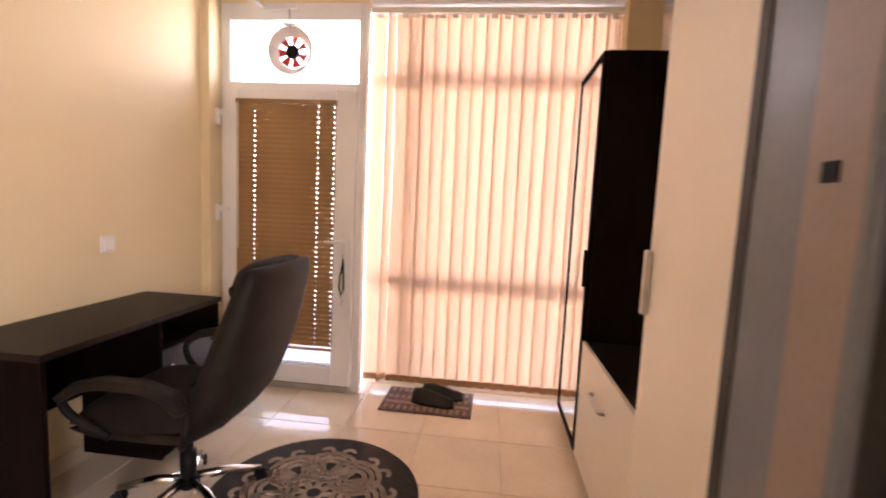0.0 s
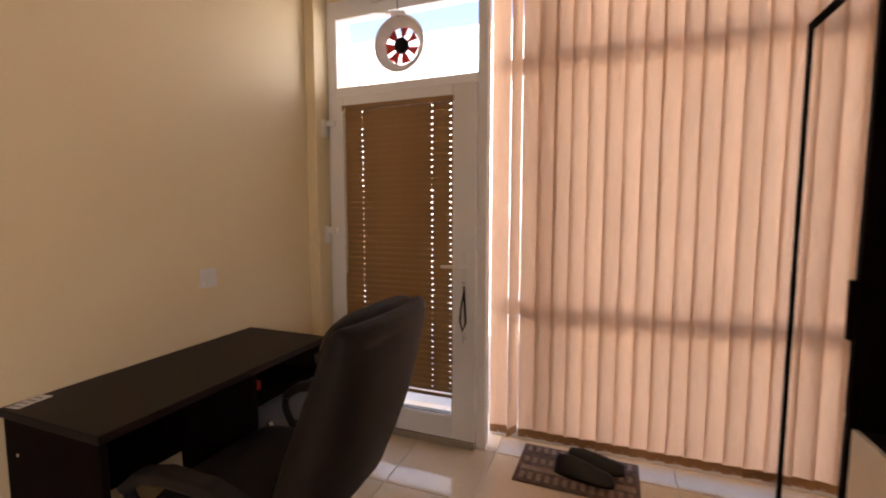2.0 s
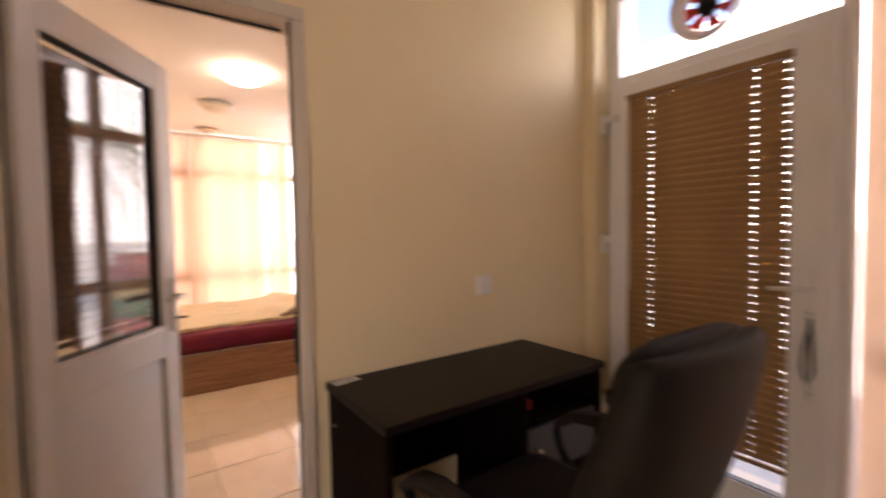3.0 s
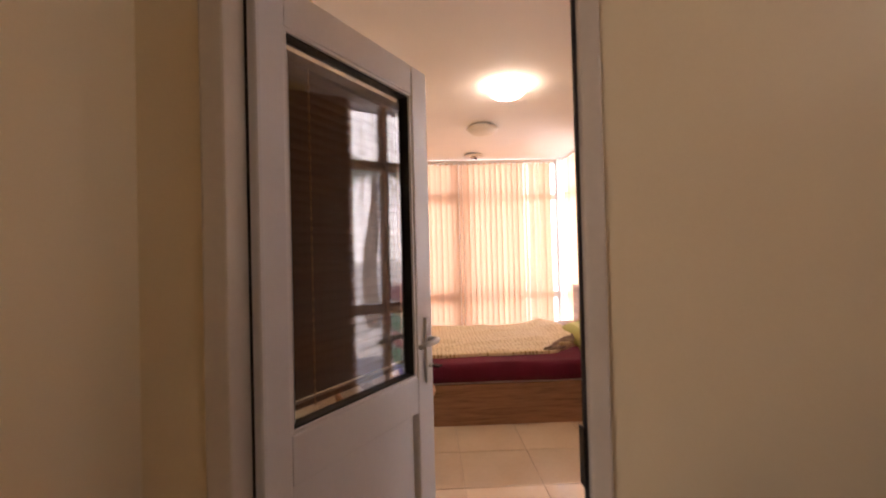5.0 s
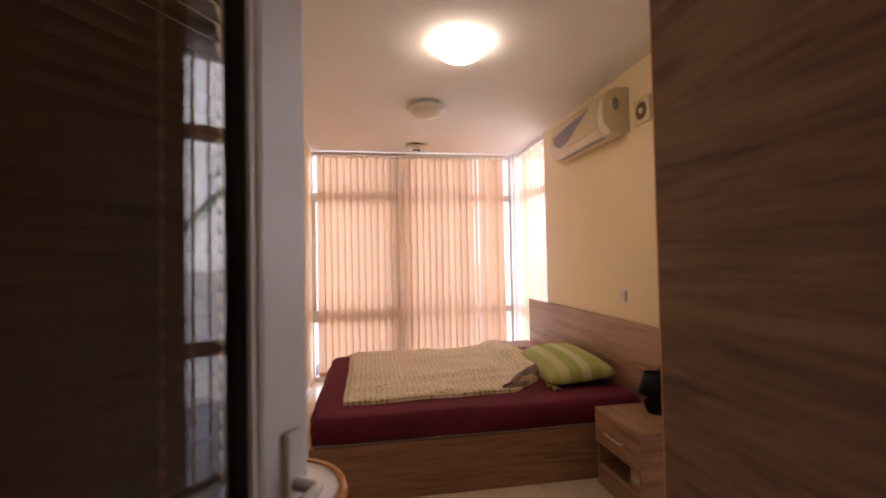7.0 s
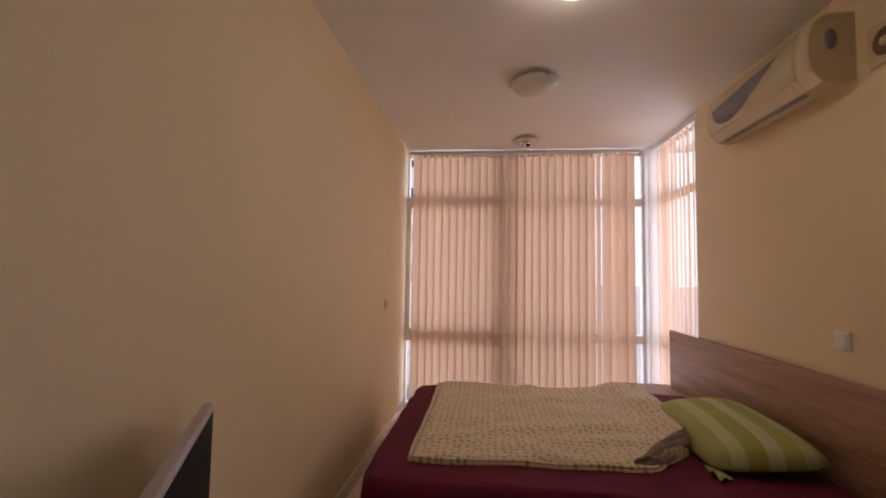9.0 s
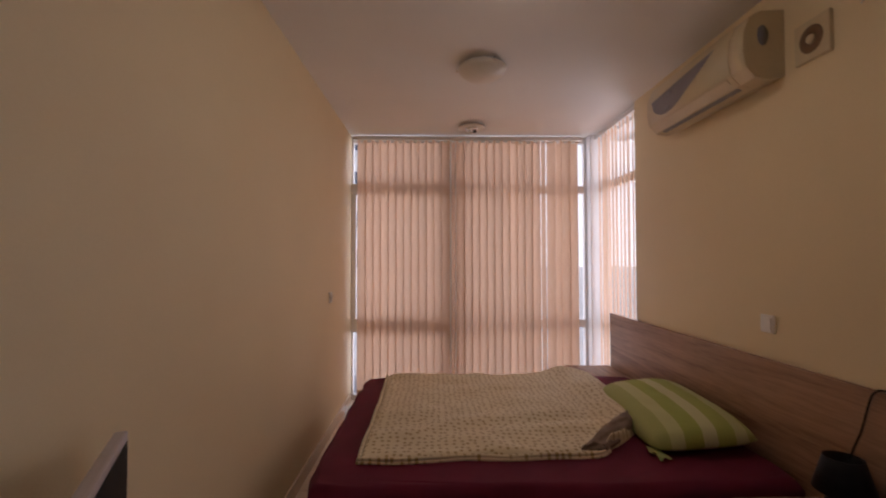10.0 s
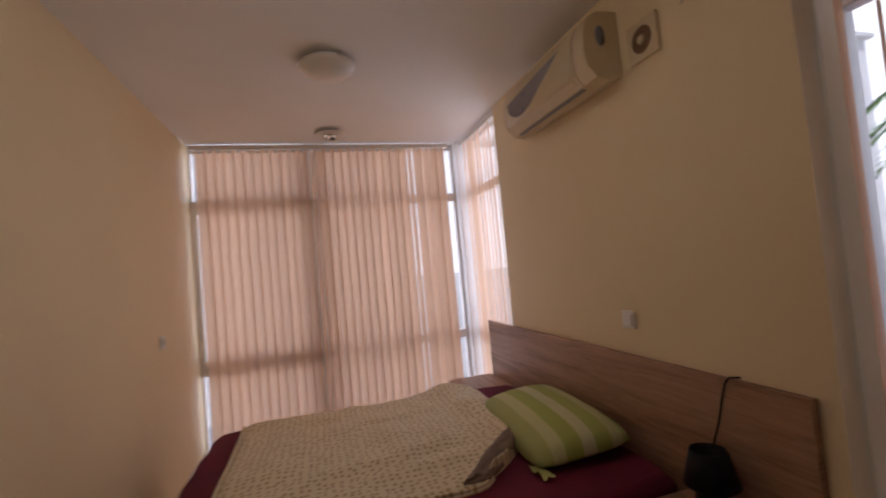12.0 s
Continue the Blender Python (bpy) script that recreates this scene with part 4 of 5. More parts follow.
# adjoining room: white bench with a red cushion
wb = thing("side_table", -2.45, -0.55, 0, "white side table with a red cloth", "table")
part("tabletop", bx(-0.3, 0.3, -0.25, 0.25, 0.82, 0.90, bevel=0.02), WHITE, wb)
for sx in (-0.26, 0.26):
    for sy in (-0.21, 0.21):
        part("leg", bx(sx - 0.025, sx + 0.025, sy - 0.025, sy + 0.025, 0, 0.82, bevel=0.004), WHITE, wb)
part("shelf", bx(-0.27, 0.27, -0.22, 0.22, 0.40, 0.46, bevel=0.01), GREY, wb)
part("cloth", bx(-0.26, 0.28, -0.2, 0.22, 0.90, 0.93, bevel=0.012), RED, wb)

# ---- bedroom ----
bed = thing("double_bed", -4.28, 2.24, 0, "double bed with oak-look base and maroon fitted sheet", "bed")
HX, HY = 0.82, 1.01
part("base_side", bx(HX - 0.022, HX, -HY + 0.02, HY, 0, 0.315, bevel=0.002), OAKY, bed)
part("base_side", bx(-HX, -HX + 0.022, -HY + 0.02, HY, 0, 0.315, bevel=0.002), OAKY, bed)
part("base_foot", bx(-HX, HX, -HY, -HY + 0.02, 0, 0.315, bevel=0.002), OAKX, bed)
part("slat_deck", bx(-HX + 0.022, HX - 0.022, -HY + 0.02, HY, 0.22, 0.25), OAKX, bed)


def soft_block(hx, hy, z0, z1, r, seed, amp=0.004, n=40):
    """A padded slab with rounded, slightly wavy sides."""
    bm = B()
    grid = []
    prof = [(1.0, 0.0), (1.0, 0.35), (1.0, 0.7), (0.6, 0.93), (0.0, 1.0)]
    loop = []
    for k in range(4 * n):
        s, u = divmod(k, n)
        u = u / n * 2 - 1
        loop.append([(u, -1), (1, u), (-u, 1), (-1, -u)][s])
    rings = []
    for inset, zf in prof:
        ring = []
        for x, y in loop:
            d = r * (1 - inset)
            corner = max(0, abs(x) * abs(y) - 0.8) * 0.12
            w = noise.noise(Vector((x * 4 + seed, y * 4, zf * 2))) * amp * 2
            ring.append(bm.verts.new((x * (hx - d - corner * hx + w), y * (hy - d - corner * hy + w), z0 + (z1 - z0) * zf + noise.noise(Vector((x * 3, y * 3 + seed, 1))) * amp)))
        rings.append(ring)
    for a, b in zip(rings, rings[1:]):
        for k in range(4 * n):
            bm.faces.new((a[k], a[(k + 1) % (4 * n)], b[(k + 1) % (4 * n)], b[k])).smooth = True
    bm.faces.new(rings[-1])
    bm.faces.new(rings[0][::-1])
    return bm


mt = part("mattress", soft_block(HX - 0.015, HY - 0.01, 0.25, 0.462, 0.03, 2), MATTRESS, bed, "white mattress showing under the sheet")
part("fitted_sheet", soft_block(HX + 0.008, HY + 0.012, 0.335, 0.475, 0.035, 5, 0.007), MAROON, mt, "maroon fitted sheet")

hb = thing("headboard", -4.22, 3.30, 0, "wide oak-look headboard panel behind bed and nightstands", "headboard")
part("panel", bx(-1.275, 1.273, -0.024, 0.0, 0.02, 0.91, bevel=0.002), OAKX, hb)
part("edge_strip", bx(1.273, 1.277, -0.0245, 0.0005, 0.02, 0.9105), OAKY, hb)


def nightstand(x, label):
    n = thing("nightstand", x, 3.275, 0, label, "nightstand", "nightstands by the bed")
    w, d, h = 0.215, 0.37, 0.45
    part("top", bx(-w - 0.005, w + 0.005, -d - 0.008, 0, h - 0.02, h, bevel=0.002), OAKX, n)
    part("side_panel", bx(-w, -w + 0.018, -d, 0, 0, h - 0.02), OAKY, n)
    part("side_panel", bx(w - 0.018, w, -d, 0, 0, h - 0.02), OAKY, n)
    part("back_panel", bx(-w + 0.018, w - 0.018, -0.012, 0, 0.02, h - 0.02), OAKX, n)
    part("shelf", bx(-w + 0.018, w - 0.018, -d + 0.01, -0.012, 0.11, 0.126), OAKX, n)
    part("plinth", bx(-w + 0.018, w - 0.018, -d, -d + 0.016, 0, 0.108), OAKX, n)
    dr = part("drawer_front", bx(-w + 0.002, w - 0.002, -d - 0.014, -d + 0.002, 0.255, h - 0.024, bevel=0.002), OAKX, n)
    bm = B()
    rod(bm, [(-0.075, -d - 0.014, 0.345), (-0.075, -d - 0.034, 0.345), (0.075, -d - 0.034, 0.345), (0.075, -d - 0.014, 0.345)], 0.006, 8)
    part("handle", bm, STEEL, dr)
    return n


nightstand(-3.19, "oak-look nightstand with drawer and open shelf")
nightstand(-5.32, "oak-look nightstand beside the corner window")

sb = thing("small_box", -3.08, 2.98, 0.126, "small yellow carton on the nightstand shelf", "box")
part("carton", bx(-0.06, 0.05, -0.03, 0.05, 0, 0.07, bevel=0.002), surface("yellow_card", (0.55, 0.38, 0.10), (0.66, 0.48, 0.16), 0.7), sb)
part("label", bx(-0.05, 0.03, -0.0312, -0.03, 0.02, 0.05), WHITE, sb)

tl = thing("table_lamp", -3.235, 3.175, 0.45, "black table lamp on the nightstand", "table lamp")
part("base", lathe(B(), [(0.0, 0), (0.038, 0), (0.043, 0.005), (0.053, 0.025), (0.059, 0.048), (0.054, 0.074), (0.036, 0.092), (0.018, 0.102), (0.014, 0.125), (0.0, 0.125)], 0, 0, 28), BLACK, tl)
part("shade", lathe(B(), [(0.088, 0.110), (0.090, 0.112), (0.058, 0.228), (0.056, 0.228), (0.087, 0.110)], 0, 0, 32), BLACK, tl)
bm = B()
rod(bm, [(0.0, 0.02, 0.22), (-0.006, 0.05, 0.27), (-0.012, 0.078, 0.31), (-0.010, 0.091, 0.36), (0.002, 0.093, 0.41), (0.014, 0.093, 0.445), (0.028, 0.100, 0.467), (0.055, 0.122, 0.469)], 0.0035, 7)
part("cable", bm, BLACK, tl)
cp = thing("card_packet", -3.03, 3.20, 0.45, "small colourful printed packet leaning on the headboard", "packet", rz=10)
part("packet", turned(bx(-0.04, 0.04, -0.006, 0.006, 0, 0.055, bevel=0.001), pose(0, 0.0, 0.002, -14, 0, 0)), ORANGE, cp)
part("print_patch", turned(bx(-0.034, -0.005, -0.0075, -0.006, 0.015, 0.045), pose(0, 0.0, 0.002, -14, 0, 0)), surface("blue_print", (0.03, 0.05, 0.18), (0.06, 0.10, 0.30), 0.4), cp)
part("print_patch", turned(bx(0.005, 0.034, -0.0075, -0.006, 0.010, 0.048), pose(0, 0.0, 0.002, -14, 0, 0)), RED, cp)
tb = thing("cream_tub", -3.06, 3.13, 0.45, "small white round tub on the nightstand", "tub")
part("pot", lathe(B(), [(0.0, 0), (0.028, 0), (0.030, 0.003), (0.030, 0.016), (0.0, 0.016)], 0, 0, 24), WHITE, tb)
part("lid", lathe(B(), [(0.032, 0.016), (0.032, 0.026), (0.029, 0.028), (0.0, 0.028)], 0, 0, 24), WHITE, tb)


def dotted(name):
    m, nd, ln, p = nodes_of(name)
    tc, v = nd.new("ShaderNodeTexCoord"), nd.new("ShaderNodeTexVoronoi")
    v.voronoi_dimensions = "2D"
    v.inputs["Scale"].default_value, v.inputs["Randomness"].default_value = 29.0, 0.5
    ln.new(tc.outputs["Object"], v.inputs["Vector"])
    r = ramp(nd, (0.46, 0.33, 0.14), (0.79, 0.69, 0.48), 0.16, 0.34)
    ln.new(v.outputs["Distance"], r.inputs[0])
    n = nd.new("ShaderNodeTexNoise")
    n.inputs["Scale"].default_value, n.inputs["Detail"].default_value = 160, 3
    ln.new(tc.outputs["Object"], n.inputs["Vector"])
    bp = nd.new("ShaderNodeBump")
    bp.inputs["Strength"].default_value, bp.inputs["Distance"].default_value = 0.5, 0.004
    ln.new(n.outputs["Fac"], bp.inputs["Height"]), ln.new(bp.outputs[0], p.inputs["Normal"])
    ln.new(r.outputs[0], p.inputs["Base Color"])
    p.inputs["Roughness"].default_value = 0.92
    p.inputs["Sheen Weight"].default_value = 0.3
    return m


BLANKET = dotted("cream_dotted_blanket")
UNDER = surface("taupe_blanket_lining", (0.22, 0.16, 0.13), (0.32, 0.24, 0.19), 0.95, scale=12, fine=200, bump=0.4)


def blanket():
    b = thing("blanket", -4.39, 2.18, 0.472, "folded cream dotted blanket lying on the bed", "blanket")
    nx, ny = 70, 72
    hx, hy = 0.69, 0.77

    def height(u, v):
        e = min(1 - abs(u), 1 - abs(v))
        edge = min(1.0, max(0.0, e) / 0.055) ** 0.45
        puff = 0.020 + 0.012 * noise.noise(Vector((u * 1.7, v * 1.9, 3))) + 0.009 * noise.noise(Vector((u * 5, v * 6, 7)))
        ridge = 0.066 * math.exp(-((v - 0.80 - 0.10 * u) / 0.17) ** 2) * (0.75 + 0.45 * noise.noise(Vector((u * 2.2 + 4, 1, 1))))
        wrinkle = 0.008 * math.sin(9 * u + 5 * v + 4 * noise.noise(Vector((u * 2, v * 2, 9))))
        return edge * (puff + ridge + wrinkle)

    def place(u, v):
        wob = 0.022 * noise.noise(Vector((u * 2.5, v * 2.5, 21)))
        skew = 0.05 * v * (1 if u > 0 else 0.4) - 0.03 * (u > 0) * max(0, v)
        return hx * u + wob - skew * 0.4 - 0.06 * max(0, u) ** 2 * max(0, v) ** 2, hy * v + 0.02 * noise.noise(Vector((u * 2.5, v * 2.5, 41))) - 0.40 * max(0, u) ** 2 * max(0, v) ** 2

    bm = B()
    top = [[None] * (ny + 1) for _ in range(nx + 1)]
    for i in range(nx + 1):
        for j in range(ny + 1):
            u, v = i / nx * 2 - 1, j / ny * 2 - 1
            u, v = math.sin(u * math.pi / 2) * 0.4 + u * 0.6, math.sin(v * math.pi / 2) * 0.4 + v * 0.6
            x, y = place(u, v)
            top[i][j] = bm.verts.new((x, y, 0.016 + height(u, v)))
    for i in range(nx):
        for j in range(ny):
            bm.faces.new((top[i][j], top[i + 1][j], top[i + 1][j + 1], top[i][j + 1])).smooth = True
    ring = [top[i][0] for i in range(nx + 1)] + [top[nx][j] for j in range(1, ny + 1)] + [top[i][ny] for i in range(nx - 1, -1, -1)] + [top[0][j] for j in range(ny - 1, 0, -1)]
    low = [bm.verts.new((v.co.x * 1.004, v.co.y * 1.004, 0.0)) for v in ring]
    for k in range(len(ring)):
        bm.faces.new((ring[k], ring[(k + 1) % len(ring)], low[(k + 1) % len(ring)], low[k])).smooth = True
    part("cover", bm, BLANKET, b)
    for dz, ins in ((0.008, 1.014), (0.022, 1.008)):
        bm = B()
        pts = [place(-1 + 2 * k / 60, -1) for k in range(61)] + [place(1, -1 + 2 * k / 60) for k in range(1, 61)]
        rod(bm, [(x * ins, y * ins, dz + 0.004 * noise.noise(Vector((x * 6, y * 6, dz * 90)))) for x, y in pts], 0.0085, 8)
        part("fold_edge", bm, BLANKET, b)
    # crumpled lining turned out at the pillow corner
    bm = B()
    n = 22
    g = []
    for i in range(n + 1):
        row = []
        for j in range(n + 1):
            u, v = i / n, j / n
            r = 0.055 * (1 - (2 * v - 1) ** 2) ** 0.5
            ang = math.pi * v
            x = 0.24 + u * 0.42 + 0.02 * noise.noise(Vector((u * 4, v * 4, 2)))
            y = 0.30 + 0.40 * (1 - u) + 0.06 * math.cos(ang) + 0.015 * noise.noise(Vector((u * 6, v * 5, 5)))
            z = (0.018 + 0.075 * math.sin(ang) ** 0.7 * (0.55 + 0.45 * math.sin(math.pi * min(1, u + 0.1)))) + 0.014 * noise.noise(Vector((u * 7, v * 7, 8)))
            row.append(bm.verts.new((x, y, max(0.004, z))))
        g.append(row)
    for i in range(n):
        for j in range(n):
            bm.faces.new((g[i][j], g[i + 1][j], g[i + 1][j + 1], g[i][j + 1])).smooth = True
    for col in (g[0], g[-1]):
        bm.faces.new(col)
    part("turned_lining", bm, UNDER, b, "crumpled taupe lining")


blanket()


def striped(name):
    m, nd, ln, p = nodes_of(name)
    tc, sep, w = nd.new("ShaderNodeTexCoord"), nd.new("ShaderNodeSeparateXYZ"), nd.new("ShaderNodeMath")
    ln.new(tc.outputs["Object"], sep.inputs[0])
    mr = nd.new("ShaderNodeMapRange")
    mr.inputs["From Min"].default_value, mr.inputs["From Max"].default_value = -0.24, 0.24
    ln.new(sep.outputs["Y"], mr.inputs["Value"])
    r = nd.new("ShaderNodeValToRGB")
    r.color_ramp.interpolation = "CONSTANT"
    cols = [(0.0, (0.42, 0.45, 0.16)), (0.17, (0.56, 0.58, 0.27)), (0.30, (0.38, 0.44, 0.11)), (0.47, (0.60, 0.61, 0.33)), (0.60, (0.40, 0.45, 0.12)), (0.76, (0.54, 0.56, 0.25)), (0.88, (0.42, 0.46, 0.15))]
    el = r.color_ramp.elements
    el[0].position, el[0].color = cols[0][0], (*cols[0][1], 1)
    el[1].position, el[1].color = cols[1][0], (*cols[1][1], 1)
    for pos, c in cols[2:]:
        e = el.new(pos)
        e.color = (*c, 1)
    ln.new(mr.outputs[0], r.inputs[0]), ln.new(r.outputs[0], p.inputs["Base Color"])
    n, bp = nd.new("ShaderNodeTexNoise"), nd.new("ShaderNodeBump")
    n.inputs["Scale"].default_value = 60
    bp.inputs["Strength"].default_value, bp.inputs["Distance"].default_value = 0.35, 0.004
    ln.new(tc.outputs["Object"], n.inputs["Vector"]), ln.new(n.outputs["Fac"], bp.inputs["Height"]), ln.new(bp.outputs[0], p.inputs["Normal"])
    p.inputs["Roughness"].default_value = 0.9
    return m


PILLOW = striped("green_striped_cotton")


def pillow():
    p = thing("pillow", -4.11, 3.005, 0.475, "green striped pillow against the headboard", "pillow", rz=-4)
    bm = B()
    n = 34
    hx, hy = 0.46, 0.25
    for sgn in (1, -1):
        g = []
        for i in range(n + 1):
            row = []
            for j in range(n + 1):
                u, v = i / n * 2 - 1, j / n * 2 - 1
                q = max(0.0, (1 - abs(u) ** 2.6) * (1 - abs(v) ** 2.6))
                pinch = 1 - 0.07 * (1 - abs(u) ** 2) * abs(v) ** 3 - 0.05 * (1 - abs(v) ** 2) * abs(u) ** 3
                z = (0.118 if sgn > 0 else -0.045) * q ** 0.36 + 0.006 * noise.noise(Vector((u * 4, v * 4, 3))) * q
                z += 0.05 + 0.022 * v + 0.010 * (abs(u) ** 3)
                row.append(bm.verts.new((hx * u * pinch * (1 - 0.09 * v ** 4), hy * v * pinch * (1 - 0.09 * u ** 4), max(0.0, z))))
            g.append(row)
        for i in range(n):
            for j in range(n):
                bm.faces.new((g[i][j], g[i + 1][j], g[i + 1][j + 1], g[i][j + 1])).smooth = True
    bmesh.ops.remove_doubles(bm, verts=bm.verts, dist=0.0004)
    part("case", bm, PILLOW, p)
    bm = B()
    n = 8
    g = [[bm.verts.new((0.37 + 0.12 * i / n, -0.20 - 0.05 * j / n + 0.02 * i / n, 0.022 + 0.012 * math.sin(i * 1.2 + j) * (j / n))) for j in range(n + 1)] for i in range(n + 1)]
    for i in range(n):
        for j in range(n):
            bm.faces.new((g[i][j], g[i + 1][j], g[i + 1][j + 1], g[i][j + 1])).smooth = True
    part("loose_flap", bm, PILLOW, p)


pillow()


def air_conditioner():
    a = thing("air_conditioner", -4.025, YH, 2.165, "aged white split air conditioner high on the wall", "air conditioner")
    hw = 0.425
    prof = [(0.0, 0.02), (-0.06, 0.0), (-0.135, 0.012), (-0.178, 0.06), (-0.192, 0.13), (-0.186, 0.22), (-0.160, 0.285), (-0.11, 0.315), (0.0, 0.32)]

    def shell(x0, x1, grow=0.0):
        bm = B()
        ra = [[bm.verts.new((x, y * (1 + grow) , z * (1 + grow))) for y, z in prof] for x in (x0, x1)]
        n = len(prof)
        for k in range(n):
            bm.faces.new((ra[0][k], ra[0][(k + 1) % n], ra[1][(k + 1) % n], ra[1][k])).smooth = 2 < k < n - 2
        bm.faces.new(ra[0][::-1]), bm.faces.new(ra[1])
        return bm

    part("body", shell(-hw, hw - 0.10), ACBODY, a)
    part("end_cap", shell(hw - 0.097, hw, -0.01), ACBODY, a)
    part("end_cap", shell(-hw - 0.02, -hw - 0.003, -0.02), ACBODY, a)
    # grey leaf-shaped panel on the curved front
    bm = B()
    n = 24
    lo, hi = [], []
    for k in range(n + 1):
        u = k / n
        x = -hw + 0.05 + u * 0.60
        top = 0.185 + 0.05 * u
        hi.append((x, top + 0.001))
        lo.append((x, top - 0.125 * math.sin(math.pi * u ** 0.6) ** 0.85))

    def front_y(z):
        for (ya, za), (yb, zb) in zip(prof[2:], prof[3:]):
            if za <= z <= zb:
                return ya + (yb - ya) * (z - za) / (zb - za)
        return -0.15

    rows = []
    for s in range(7):
        rows.append([bm.verts.new((l[0], front_y(l[1] + (h[1] - l[1]) * s / 6) - 0.004, l[1] + (h[1] - l[1]) * s / 6)) for l, h in zip(lo, hi)])
    for ra, rb in zip(rows, rows[1:]):
        for k in range(n):
            bm.faces.new((ra[k], ra[k + 1], rb[k + 1], rb[k])).smooth = True
    disp = part("display_panel", bm, LILAC, a, "grey leaf-shaped panel")
    part("badge", bx(-0.20, -0.15, -0.199, -0.193, 0.165, 0.182, bevel=0.002), GREY, disp)
    part("badge", bx(-0.23, -0.18, -0.196, -0.190, 0.092, 0.106, bevel=0.002), GREY, disp)
    part("louvre", turned(bx(-hw + 0.05, hw - 0.13, -0.004, 0.004, -0.03, 0.03, bevel=0.002), pose(0, -0.152, 0.034, 48, 0, 0)), ACBODY, a)
    part("outlet_slot", turned(bx(-hw + 0.05, hw - 0.13, -0.003, 0.003, -0.012, 0.012), pose(0, -0.115, 0.008, 75, 0, 0)), GREY, a)
    part("side_badge", lathe(B(), [(0.0, 0.0), (0.024, 0.0), (0.024, 0.003), (0.0, 0.003)], 0, 0, 24, pose(hw, -0.10, 0.20, 0, 90, 0) @ Matrix.Diagonal((1.9, 1, 1, 1))), GREY, a)


air_conditioner()

vt = thing("wall_vent", -3.447, YH, 2.27, "square white extractor vent on the wall", "vent")
part("plate", bx(-0.083, 0.083, -0.018, 0, -0.083, 0.083, bevel=0.006), ACBODY, vt)
r90 = pose(0, -0.018, 0, 90, 0, 0)
part("recess", lathe(B(), [(0.020, 0.0), (0.056, 0.0), (0.053, 0.003), (0.022, 0.003), (0.020, 0.0)], 0, 0, 32, r90), DARKBLIND, vt)
part("centre_cap", lathe(B(), [(0.019, 0.0), (0.017, 0.008), (0.0, 0.009)], 0, 0, 24, r90), ACBODY, vt)
wall_plate("wall_switch", -3.727, YH, 1.072, 0, "white plastic switch plate over the headboard", "switch", "switch")
wall_plate("wall_switch", -5.16, YB, 1.082, 180, "white plastic switch plate on the long wall", "switch", "socket")
hk = thing("wall_hook", -3.225, YH, 2.31, "thin bent wire hook in the wall", "hook")
bm = B()
rod(bm, [(0, 0, 0), (0, -0.012, 0.0), (0.006, -0.02, 0.02), (0.008, -0.02, 0.045)], 0.003, 6)
rod(bm, [(0, -0.012, 0), (-0.012, -0.02, -0.02)], 0.0025, 6)
part("wire", bm, STEEL, hk)


def ceiling_lamp(x, y, lit, label):
    c = thing("ceiling_lamp", x, y, CEILZ, label, "ceiling lamp")
    part("mount", lathe(B(), [(0.0, 0.0), (0.11, 0.0), (0.11, -0.02), (0.0, -0.02)], 0, 0, 40), WHITE, c)
    part("shade", lathe(B(), [(0.150, -0.026), (0.152, -0.030), (0.140, -0.055), (0.105, -0.082), (0.055, -0.098), (0.0, -0.102), ], 0, 0, 48), SHADE_LIT if lit else SHADE, c, "glowing glass shade" if lit else "frosted glass shade")
    for k in range(3):
        a = 2 * math.pi * k / 3 + 0.4
        bm = B()
        rod(bm, [(0.11 * math.cos(a), 0.11 * math.sin(a), -0.012), (0.158 * math.cos(a), 0.158 * math.sin(a), -0.018), (0.158 * math.cos(a), 0.158 * math.sin(a), -0.040)], 0.005, 8)
        part("clip", bm, CHROME, c)


ceiling_lamp(-3.385, 2.11, True, "lit round glass ceiling lamp")
ceiling_lamp(-4.42, 2.05, False, "unlit round glass ceiling lamp")
fixed("corner_post", bx(-6.02, -5.93, 3.275, 3.40, 0, CEILZ, bevel=0.006), PVC, "white plastic corner post between two windows", "window post")
sp = thing("ceiling_spotlight", -5.64, 2.09, CEILZ, "flat round glass ceiling spotlight with a chrome centre", "ceiling light")
part("rose", lathe(B(), [(0.0, 0), (0.045, 0), (0.045, -0.014), (0.0, -0.014)], 0, 0, 28), CHROME, sp)
part("glass_disc", lathe(B(), [(0.0, -0.016), (0.118, -0.020), (0.122, -0.026), (0.116, -0.031), (0.0, -0.028)], 0, 0, 40), SHADE, sp, "frosted glass disc")
part("cap", lathe(B(), [(0.054, -0.029), (0.056, -0.040), (0.046, -0.052), (0.0, -0.054)], 0, 0, 28), CHROME, sp, "chrome cap")
for dy in (-0.026, 0.026):
    part("bulb", lathe(B(), [(0.0, -0.054), (0.016, -0.055), (0.018, -0.066), (0.0, -0.070)], 0, dy, 18), BLACK if dy > 0 else CHROME, sp)

